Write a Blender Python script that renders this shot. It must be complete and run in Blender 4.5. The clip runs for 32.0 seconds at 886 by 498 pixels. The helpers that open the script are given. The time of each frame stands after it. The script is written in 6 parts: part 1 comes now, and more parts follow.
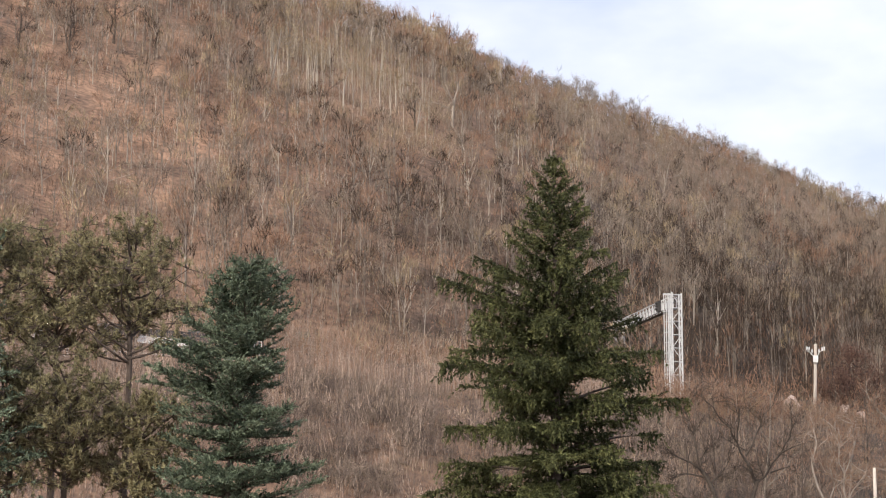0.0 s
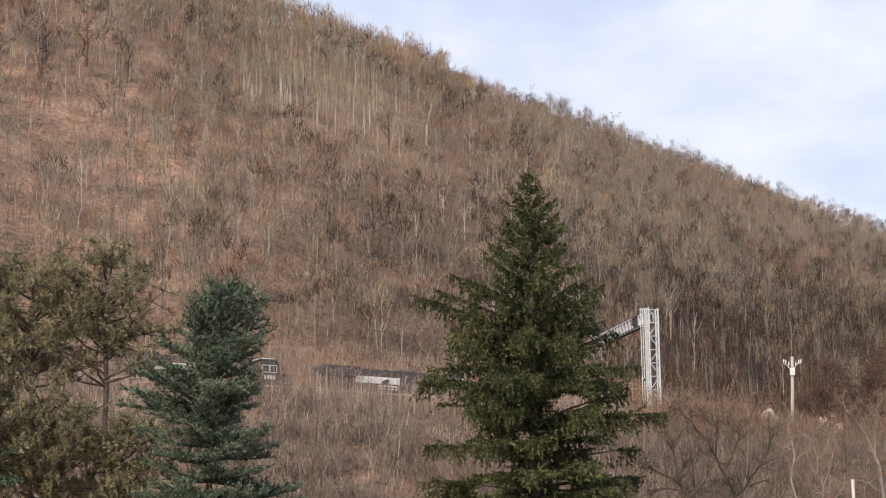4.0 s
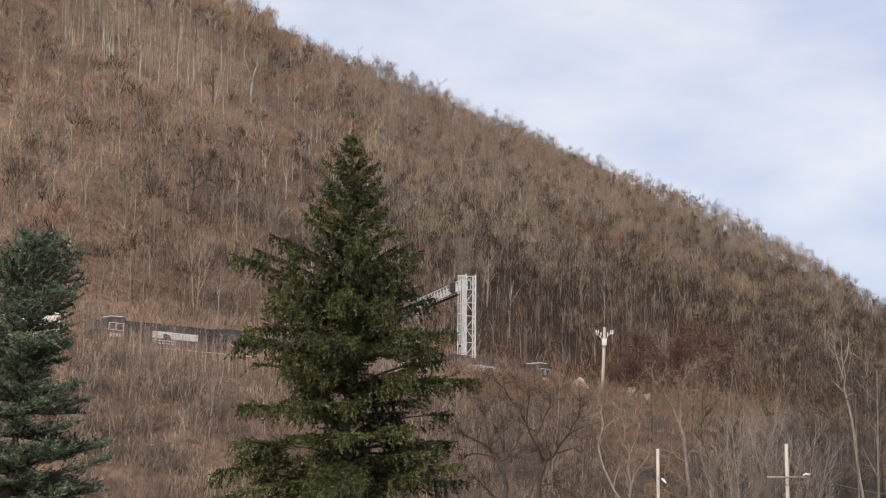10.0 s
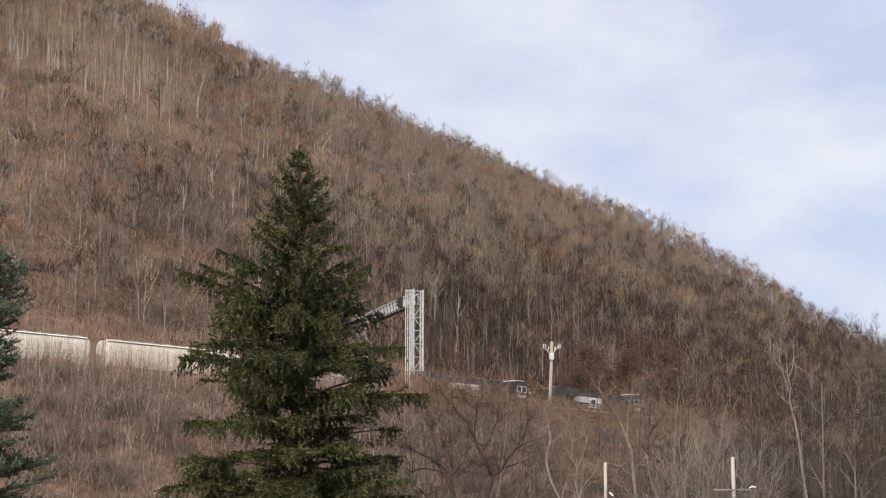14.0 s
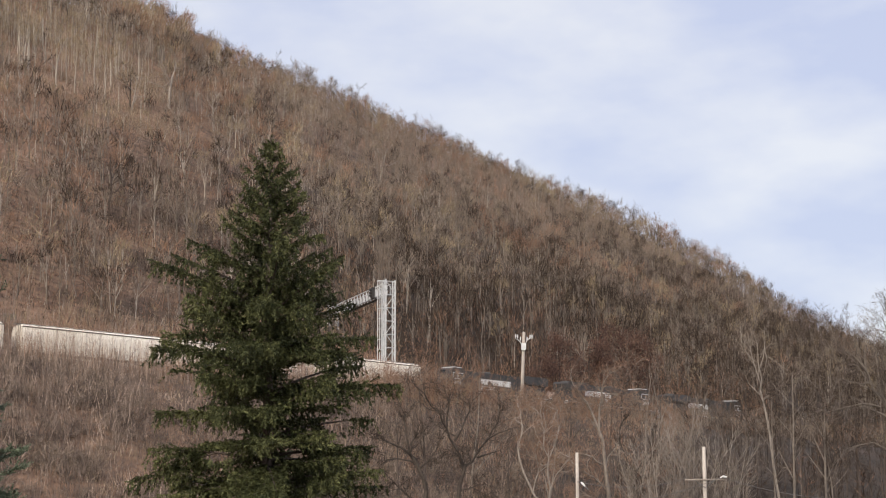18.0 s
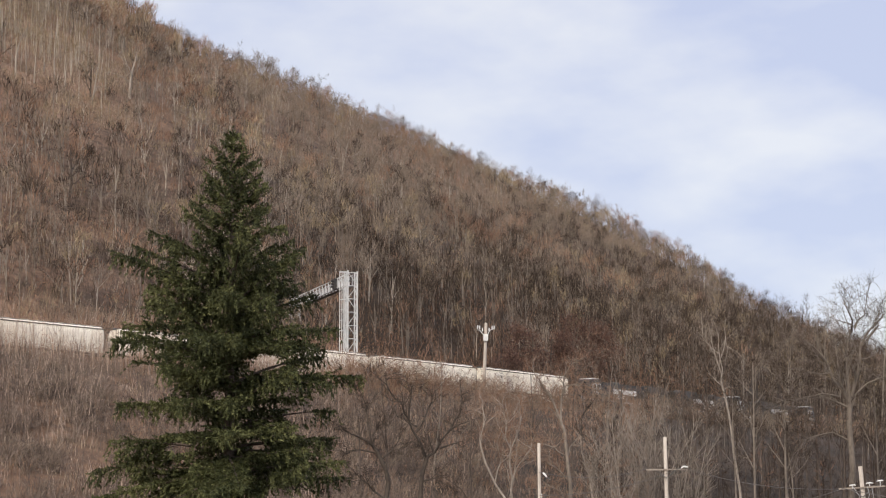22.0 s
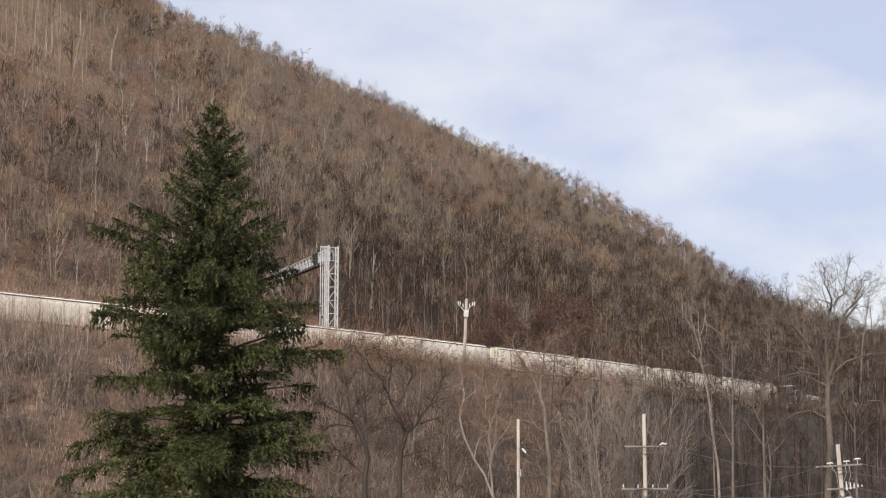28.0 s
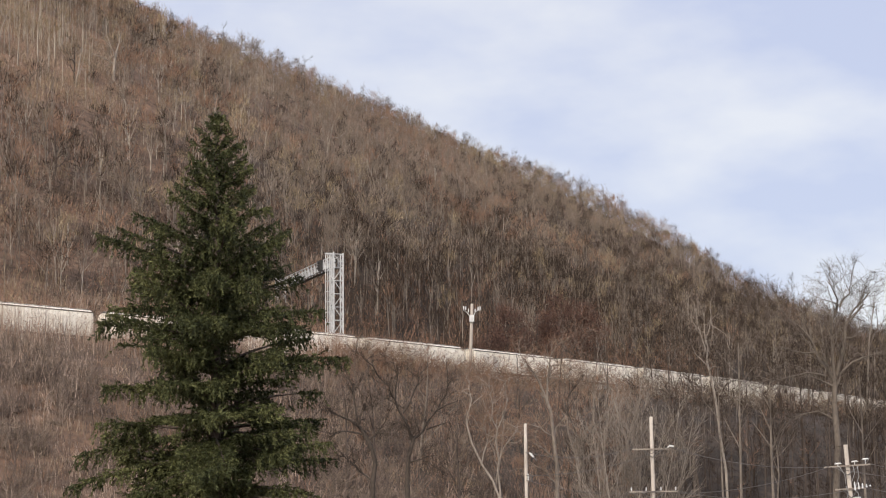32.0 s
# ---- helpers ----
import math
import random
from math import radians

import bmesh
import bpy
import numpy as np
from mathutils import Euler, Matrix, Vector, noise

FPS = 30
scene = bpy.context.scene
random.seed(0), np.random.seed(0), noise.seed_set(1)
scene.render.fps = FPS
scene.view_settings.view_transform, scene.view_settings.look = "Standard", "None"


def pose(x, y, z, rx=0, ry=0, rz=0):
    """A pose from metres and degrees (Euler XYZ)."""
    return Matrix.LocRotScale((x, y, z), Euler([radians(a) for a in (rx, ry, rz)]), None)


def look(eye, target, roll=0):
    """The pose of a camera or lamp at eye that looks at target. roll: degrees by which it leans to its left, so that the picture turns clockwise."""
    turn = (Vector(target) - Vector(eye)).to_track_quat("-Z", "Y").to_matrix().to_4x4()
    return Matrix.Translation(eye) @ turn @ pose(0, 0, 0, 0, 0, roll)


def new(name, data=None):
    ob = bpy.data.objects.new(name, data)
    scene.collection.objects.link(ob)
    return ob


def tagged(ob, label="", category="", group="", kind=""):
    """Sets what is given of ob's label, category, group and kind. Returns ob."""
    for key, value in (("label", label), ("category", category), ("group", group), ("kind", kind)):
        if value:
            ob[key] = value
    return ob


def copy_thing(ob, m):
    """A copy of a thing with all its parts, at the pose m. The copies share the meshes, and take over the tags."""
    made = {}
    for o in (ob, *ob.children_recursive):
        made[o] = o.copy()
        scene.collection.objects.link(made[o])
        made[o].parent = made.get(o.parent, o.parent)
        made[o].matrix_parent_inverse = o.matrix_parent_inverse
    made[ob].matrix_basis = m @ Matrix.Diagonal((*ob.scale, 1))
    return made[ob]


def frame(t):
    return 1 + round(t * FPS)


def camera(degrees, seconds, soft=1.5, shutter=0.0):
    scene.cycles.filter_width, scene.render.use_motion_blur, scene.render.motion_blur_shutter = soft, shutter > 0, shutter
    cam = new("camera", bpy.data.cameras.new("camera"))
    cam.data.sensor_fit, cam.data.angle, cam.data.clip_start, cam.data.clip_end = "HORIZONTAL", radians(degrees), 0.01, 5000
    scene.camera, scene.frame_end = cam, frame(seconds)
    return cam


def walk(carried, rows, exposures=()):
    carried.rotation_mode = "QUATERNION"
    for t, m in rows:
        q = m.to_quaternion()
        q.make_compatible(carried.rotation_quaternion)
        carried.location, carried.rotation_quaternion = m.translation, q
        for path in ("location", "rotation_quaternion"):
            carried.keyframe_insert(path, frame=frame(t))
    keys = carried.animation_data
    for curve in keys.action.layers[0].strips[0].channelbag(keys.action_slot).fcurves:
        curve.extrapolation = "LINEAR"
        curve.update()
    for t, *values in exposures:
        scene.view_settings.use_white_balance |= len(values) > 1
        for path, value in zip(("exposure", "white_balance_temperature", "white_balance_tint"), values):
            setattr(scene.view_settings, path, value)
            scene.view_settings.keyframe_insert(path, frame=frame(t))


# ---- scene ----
# The camera stands on a terrace above the valley and pans to the right.
EYE = (0.0, 0.0, 10.6)
cam = camera(30.0, 32.0, soft=1.15)
PATH = [
    (0, 98.649, -0.209, 8.987), (0.5, 98.487, -0.080, 8.918), (1, 98.368, -0.070, 8.929), (1.5, 98.202, -0.092, 8.786),
    (2, 98.188, -0.050, 8.649), (2.5, 98.569, 0.094, 8.474), (3, 98.898, 0.363, 8.328), (3.5, 99.277, 0.656, 8.432),
    (5.5, 99.084, 0.665, 7.544), (6, 98.806, 0.407, 7.201), (6.5, 98.542, 0.189, 6.648), (7, 98.286, -0.050, 5.552),
    (7.5, 98.272, -0.195, 4.295), (8, 98.201, -0.162, 3.194), (8.5, 97.940, -0.271, 2.493), (9, 98.084, -0.290, 2.128),
    (9.5, 98.165, -0.272, 2.160), (10, 97.973, -0.436, 1.832), (10.4, 97.906, -0.634, 1.167), (10.5, 97.864, -0.580, 1.044),
    (11, 97.837, -0.625, 0.485), (11.5, 97.775, -0.615, 0.115), (12, 97.751, -0.555, -0.237), (12.5, 97.980, -0.482, -0.220),
    (13, 98.184, -0.439, -0.070), (13.5, 98.332, -0.203, 0.094), (14, 98.488, -0.046, 0.048), (14.5, 98.544, -0.124, -0.067),
    (16.5, 97.966, -0.069, -1.000), (17, 98.146, -0.043, -1.248), (17.5, 98.271, -0.080, -1.103), (18, 98.157, 0.053, -0.912),
    (18.5, 97.855, -0.041, -1.049), (19, 97.596, -0.140, -1.406), (19.2, 97.524, -0.217, -1.611), (19.5, 97.539, -0.150, -1.890),
    (20, 97.604, -0.124, -2.066), (20.5, 97.563, -0.090, -2.044), (21, 97.575, 0.040, -2.213), (21.5, 97.716, 0.138, -2.123),
    (22, 97.844, 0.243, -2.210), (22.5, 98.083, 0.414, -2.099), (23, 98.376, 0.777, -1.774), (23.5, 98.535, 0.918, -1.556),
    (24, 98.470, 0.564, -1.313), (24.5, 97.998, 0.227, -1.475), (25, 97.611, 0.253, -1.781), (25.5, 97.518, 0.291, -2.092),
    (27.5, 96.930, -0.072, -2.808), (28, 97.003, -0.144, -2.922), (28.5, 96.997, -0.170, -2.732), (29, 96.956, -0.110, -2.716),
    (29.5, 96.980, -0.082, -2.846), (30, 97.049, 0.030, -2.888), (30.5, 97.176, 0.233, -2.764), (31, 97.305, 0.416, -2.681),
    (31.5, 97.293, 0.477, -2.666), (32, 97.186, 0.579, -2.666),
]
walk(cam, [(t, pose(*EYE, rx, ry, rz)) for t, rx, ry, rz in PATH],
     exposures=[(0.0, 0.42), (1.0, 0.34), (3.0, 0.32), (6.0, 0.17), (7.0, 0.10), (8.0, 0.0), (9.0, 0.06), (12.0, 0.06), (13.0, 0.0), (14.0, 0.06), (17.0, 0.09), (18.0, 0.05), (22.0, 0.05), (23.0, 0.10), (24.0, -0.03), (25.0, -0.09), (28.0, 0.04), (32.0, 0.04)])

# ---- world and sun ----
SUN_AZ, SUN_EL = radians(-158), radians(33)      # from the left, behind the camera
world = bpy.data.worlds.new("sky")
scene.world = world
world.use_nodes = True
wn, wl = world.node_tree.nodes, world.node_tree.links
wn.clear()
w_out, w_bg = wn.new("ShaderNodeOutputWorld"), wn.new("ShaderNodeBackground")
sky = wn.new("ShaderNodeTexSky")
sky.sky_type, sky.sun_disc = "NISHITA", False
sky.sun_elevation, sky.sun_rotation = SUN_EL, SUN_AZ
w_scale = wn.new("ShaderNodeVectorMath")
w_scale.operation = "SCALE"
w_scale.inputs[3].default_value = 0.10
w_co, w_map = wn.new("ShaderNodeTexCoord"), wn.new("ShaderNodeMapping")
w_map.inputs["Scale"].default_value = (1.0, 1.0, 2.2)
w_map.inputs["Rotation"].default_value = (0.0, 0.25, 0.0)
w_map.inputs["Location"].default_value = (0.55, 0.1, 0.35)
w_noise = wn.new("ShaderNodeTexNoise")
w_noise.inputs["Scale"].default_value, w_noise.inputs["Detail"].default_value = 5.5, 5.0
w_noise.inputs["Roughness"].default_value = 0.5
w_ramp = wn.new("ShaderNodeValToRGB")
w_ramp.color_ramp.elements[0].position, w_ramp.color_ramp.elements[0].color = 0.38, (0.62, 0.67, 0.87, 1)
w_ramp.color_ramp.elements[1].position, w_ramp.color_ramp.elements[1].color = 0.60, (0.87, 0.88, 0.94, 1)
w_mix = wn.new("ShaderNodeMix")
w_mix.data_type = "RGBA"
w_mix.inputs[0].default_value = 0.82
wl.new(w_co.outputs["Generated"], w_map.inputs[0])
wl.new(w_map.outputs[0], w_noise.inputs["Vector"])
wl.new(w_noise.outputs[0], w_ramp.inputs[0])
wl.new(sky.outputs[0], w_scale.inputs[0])
wl.new(w_scale.outputs[0], w_mix.inputs[6])
wl.new(w_ramp.outputs[0], w_mix.inputs[7])
wl.new(w_mix.outputs[2], w_bg.inputs[0])
wl.new(w_bg.outputs[0], w_out.inputs[0])

sun = new("sun", bpy.data.lights.new("sun", "SUN"))
sun.data.energy, sun.data.angle, sun.data.color = 3.0, radians(1.5), (1.0, 0.905, 0.77)
sun.matrix_world = look((0, 0, 0), (-math.sin(SUN_AZ) * math.cos(SUN_EL), -math.cos(SUN_AZ) * math.cos(SUN_EL), -math.sin(SUN_EL)))
tagged(sun, "low winter sun", "sun")


# ---- materials ----
def material(name, dark, light, scale=2.0, fine=40.0, rough=0.8, metal=0.0, bump=0.2, island=0.0, third=None, stretch=(1, 1, 1), space="Object"):
    """Two colours mixed by coarse and fine noise, with relief; island: spread of brightness from piece to piece."""
    m = bpy.data.materials.new(name)
    m.use_nodes = True
    n, l = m.node_tree.nodes, m.node_tree.links
    b = n["Principled BSDF"]
    b.inputs["Roughness"].default_value, b.inputs["Metallic"].default_value = rough, metal
    co, mp = n.new("ShaderNodeTexCoord"), n.new("ShaderNodeMapping")
    mp.inputs["Scale"].default_value = stretch
    l.new(co.outputs[space], mp.inputs[0])
    big, small = n.new("ShaderNodeTexNoise"), n.new("ShaderNodeTexNoise")
    for tex, s in ((big, scale), (small, fine)):
        tex.inputs["Scale"].default_value, tex.inputs["Detail"].default_value = s, 4.0
        l.new(mp.outputs[0], tex.inputs["Vector"])
    add = n.new("ShaderNodeMath")
    add.operation = "MULTIPLY_ADD"
    l.new(small.outputs[0], add.inputs[0])
    add.inputs[1].default_value = 0.5
    half = n.new("ShaderNodeMath")
    half.operation = "MULTIPLY"
    half.inputs[1].default_value = 0.5
    l.new(big.outputs[0], half.inputs[0])
    l.new(half.outputs[0], add.inputs[2])
    ramp = n.new("ShaderNodeValToRGB")
    ramp.color_ramp.elements[0].position, ramp.color_ramp.elements[0].color = 0.36, (*dark, 1)
    ramp.color_ramp.elements[1].position, ramp.color_ramp.elements[1].color = 0.64, (*light, 1)
    if third:
        e = ramp.color_ramp.elements.new(0.5)
        e.color = (*third, 1)
    l.new(add.outputs[0], ramp.inputs[0])
    colour = ramp.outputs[0]
    if island:
        geo, span, hsv = n.new("ShaderNodeNewGeometry"), n.new("ShaderNodeMapRange"), n.new("ShaderNodeHueSaturation")
        span.inputs[3].default_value, span.inputs[4].default_value = 1 - island, 1 + island
        l.new(geo.outputs["Random Per Island"], span.inputs[0])
        l.new(span.outputs[0], hsv.inputs["Value"])
        l.new(colour, hsv.inputs["Color"])
        colour = hsv.outputs[0]
    l.new(colour, b.inputs["Base Color"])
    if bump:
        bp = n.new("ShaderNodeBump")
        bp.inputs["Strength"].default_value = bump
        l.new(small.outputs[0], bp.inputs["Height"])
        l.new(bp.outputs[0], b.inputs["Normal"])
    return m


M_GROUND = material("leaf_litter", (0.10, 0.062, 0.042), (0.42, 0.25, 0.16), 0.09, 0.9, 0.95, bump=0.8, third=(0.235, 0.142, 0.094))


def shaded_side(m, dark, light):
    """Lets the litter turn darker towards the right of the hill and near its foot: shade put into the colour."""
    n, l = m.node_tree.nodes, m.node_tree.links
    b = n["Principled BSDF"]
    # the litter's own colour, before the painted shade is mixed in
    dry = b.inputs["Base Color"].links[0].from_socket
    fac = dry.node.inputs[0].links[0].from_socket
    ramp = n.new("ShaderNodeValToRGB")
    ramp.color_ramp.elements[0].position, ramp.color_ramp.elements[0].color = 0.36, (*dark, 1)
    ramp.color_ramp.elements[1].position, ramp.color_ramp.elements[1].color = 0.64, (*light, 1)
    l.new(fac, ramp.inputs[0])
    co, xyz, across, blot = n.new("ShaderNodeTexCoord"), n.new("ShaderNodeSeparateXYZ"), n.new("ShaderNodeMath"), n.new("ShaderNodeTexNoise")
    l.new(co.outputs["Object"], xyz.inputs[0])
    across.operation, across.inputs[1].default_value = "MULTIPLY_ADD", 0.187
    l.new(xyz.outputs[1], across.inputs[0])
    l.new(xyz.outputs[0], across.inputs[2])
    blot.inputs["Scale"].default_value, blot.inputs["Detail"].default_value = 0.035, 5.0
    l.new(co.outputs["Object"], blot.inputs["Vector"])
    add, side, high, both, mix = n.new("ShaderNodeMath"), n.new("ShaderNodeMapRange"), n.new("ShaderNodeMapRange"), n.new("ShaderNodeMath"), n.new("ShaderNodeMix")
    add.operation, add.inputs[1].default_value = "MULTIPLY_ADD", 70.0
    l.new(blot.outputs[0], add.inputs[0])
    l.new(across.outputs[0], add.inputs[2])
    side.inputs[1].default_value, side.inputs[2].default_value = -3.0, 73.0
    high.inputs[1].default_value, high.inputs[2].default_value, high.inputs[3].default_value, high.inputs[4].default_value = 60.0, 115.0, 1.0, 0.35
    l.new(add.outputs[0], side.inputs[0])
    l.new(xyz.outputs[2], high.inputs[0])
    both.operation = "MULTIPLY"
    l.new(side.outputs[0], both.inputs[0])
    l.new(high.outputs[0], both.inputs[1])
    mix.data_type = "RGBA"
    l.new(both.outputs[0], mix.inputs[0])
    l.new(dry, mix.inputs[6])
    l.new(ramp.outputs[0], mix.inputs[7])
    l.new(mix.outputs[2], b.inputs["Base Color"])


# shade on the right and foot of the hill, painted into the litter
shaded_side(M_GROUND, (0.022, 0.016, 0.012), (0.080, 0.055, 0.040))
M_BALLAST = material("ballast", (0.10, 0.088, 0.078), (0.23, 0.205, 0.185), 0.3, 9.0, 0.95, bump=0.8)
M_GRASS = material("dry_grass", (0.20, 0.148, 0.10), (0.42, 0.32, 0.22), 0.1, 3.0, 0.9, island=0.45, bump=0)
M_CANE = material("dry_canes", (0.22, 0.160, 0.128), (0.47, 0.36, 0.285), 0.05, 3.0, 0.9, island=0.45, bump=0)
M_BRUSH = material("brush_twigs", (0.092, 0.068, 0.056), (0.209, 0.155, 0.126), 0.06, 3.0, 0.9, island=0.5, bump=0)
M_TWIG = [material("grey_twigs", (0.160, 0.123, 0.097), (0.320, 0.252, 0.200), 0.02, 1.0, 0.9, island=0.5, bump=0),
          material("brown_twigs", (0.185, 0.110, 0.076), (0.365, 0.225, 0.153), 0.02, 1.0, 0.9, island=0.5, bump=0),
          material("olive_twigs", (0.220, 0.168, 0.106), (0.405, 0.315, 0.204), 0.02, 1.0, 0.9, island=0.5, bump=0),
          # besides naturally dark twigs, these carry the shade painted on the hill
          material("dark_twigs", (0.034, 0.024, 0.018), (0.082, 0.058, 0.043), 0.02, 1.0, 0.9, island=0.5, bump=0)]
M_BARK_PALE = material("pale_bark", (0.297, 0.248, 0.203), (0.554, 0.485, 0.406), 0.3, 6.0, 0.9, bump=0.4, stretch=(1, 1, 0.3))
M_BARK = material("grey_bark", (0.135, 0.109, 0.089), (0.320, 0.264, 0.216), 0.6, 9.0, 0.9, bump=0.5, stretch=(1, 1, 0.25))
# grey_bark again, brightened so that sunlight sits in the colour
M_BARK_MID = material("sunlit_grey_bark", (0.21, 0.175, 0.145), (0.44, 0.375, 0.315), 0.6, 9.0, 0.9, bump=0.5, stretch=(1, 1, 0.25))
M_BARK_DARK = material("dark_bark", (0.055, 0.042, 0.035), (0.14, 0.105, 0.085), 1.0, 14.0, 0.95, bump=0.6, stretch=(1, 1, 0.25))
M_BARK_DULL = material("dull_grey_bark", (0.090, 0.072, 0.058), (0.215, 0.175, 0.142), 0.6, 9.0, 0.9, bump=0.5, stretch=(1, 1, 0.25))
M_BARK_BLACK = material("black_gnarled_bark", (0.036, 0.028, 0.022), (0.098, 0.076, 0.061), 1.0, 14.0, 0.95, bump=0.6, stretch=(1, 1, 0.25))
M_LEAF = material("dead_oak_leaves", (0.156, 0.072, 0.043), (0.360, 0.186, 0.108), 0.05, 2.0, 0.85, island=0.5, bump=0)
M_LEAF_RED = material("dark_red_dead_leaves", (0.065, 0.033, 0.025), (0.168, 0.089, 0.062), 0.05, 2.0, 0.85, island=0.5, bump=0)
M_SPRUCE = material("spruce_needles", (0.040, 0.047, 0.023), (0.172, 0.175, 0.074), 0.6, 5.0, 0.6, island=0.5, bump=0, third=(0.070, 0.077, 0.031))
M_BLUE = material("blue_spruce_needles", (0.036, 0.056, 0.036), (0.235, 0.280, 0.190), 0.8, 6.0, 0.6, island=0.5, bump=0)
M_PINE = material("pine_needles", (0.130, 0.120, 0.062), (0.330, 0.290, 0.163), 0.5, 5.0, 0.65, island=0.5, bump=0)
for m in (M_SPRUCE, M_BLUE, M_PINE, *M_TWIG):
    m.node_tree.nodes["Principled BSDF"].inputs["Specular IOR Level"].default_value = 0.15
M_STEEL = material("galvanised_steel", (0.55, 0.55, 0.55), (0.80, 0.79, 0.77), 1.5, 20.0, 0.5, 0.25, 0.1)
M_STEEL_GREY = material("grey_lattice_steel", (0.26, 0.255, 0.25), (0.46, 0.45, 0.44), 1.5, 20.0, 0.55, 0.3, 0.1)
# for weathered fittings, and as the shaded copy of the gantry steel
M_STEEL_DULL = material("weathered_shaded_steel", (0.10, 0.10, 0.10), (0.22, 0.21, 0.20), 1.5, 20.0, 0.6, 0.3, 0.1)
M_WOOD = material("weathered_pole_wood", (0.30, 0.25, 0.21), (0.66, 0.585, 0.51), 1.3, 14.0, 0.9, bump=0.4, stretch=(3, 3, 0.3))
M_PORCELAIN = material("porcelain", (0.62, 0.62, 0.62), (0.82, 0.82, 0.82), 3.0, 20.0, 0.2, bump=0)
M_WIRE = material("wire", (0.10, 0.09, 0.085), (0.20, 0.18, 0.17), 1.0, 9.0, 0.6, 0.3, 0)
M_BLACK = material("black_loco_paint", (0.026, 0.024, 0.024), (0.072, 0.066, 0.062), 0.6, 8.0, 0.45, bump=0.05)
M_WHITE = material("white_paint", (0.60, 0.59, 0.57), (0.84, 0.83, 0.81), 0.8, 10.0, 0.5, bump=0.05)
M_GLASS = material("dark_window_glass", (0.02, 0.024, 0.028), (0.05, 0.055, 0.06), 1.0, 6.0, 0.08, bump=0)
M_CREAM = material("cream_hopper_paint", (0.72, 0.64, 0.53), (0.92, 0.86, 0.76), 0.25, 5.0, 0.6, bump=0.1, stretch=(1, 1, 0.35))
M_GRIME = material("grimy_underframe", (0.05, 0.042, 0.035), (0.14, 0.115, 0.095), 0.8, 10.0, 0.9, bump=0.3)
M_RAIL = material("rusty_rail", (0.12, 0.075, 0.05), (0.26, 0.18, 0.13), 1.0, 10.0, 0.6, 0.5, 0.2)
M_CONCRETE = material("concrete", (0.40, 0.37, 0.34), (0.62, 0.58, 0.54), 0.6, 10.0, 0.9, bump=0.3)
M_MOSSY = material("mossy_concrete", (0.10, 0.105, 0.075), (0.24, 0.235, 0.19), 0.8, 8.0, 0.95, bump=0.4)
M_ROCK = material("pale_rock", (0.378, 0.285, 0.243), (0.651, 0.513, 0.441), 0.7, 6.0, 0.95, bump=0.6)
M_LAMP = bpy.data.materials.new("headlight")
M_LAMP.use_nodes = True
M_LAMP.node_tree.nodes["Principled BSDF"].inputs["Emission Color"].default_value = (1.0, 0.93, 0.8, 1)
M_LAMP.node_tree.nodes["Principled BSDF"].inputs["Emission Strength"].default_value = 6.0


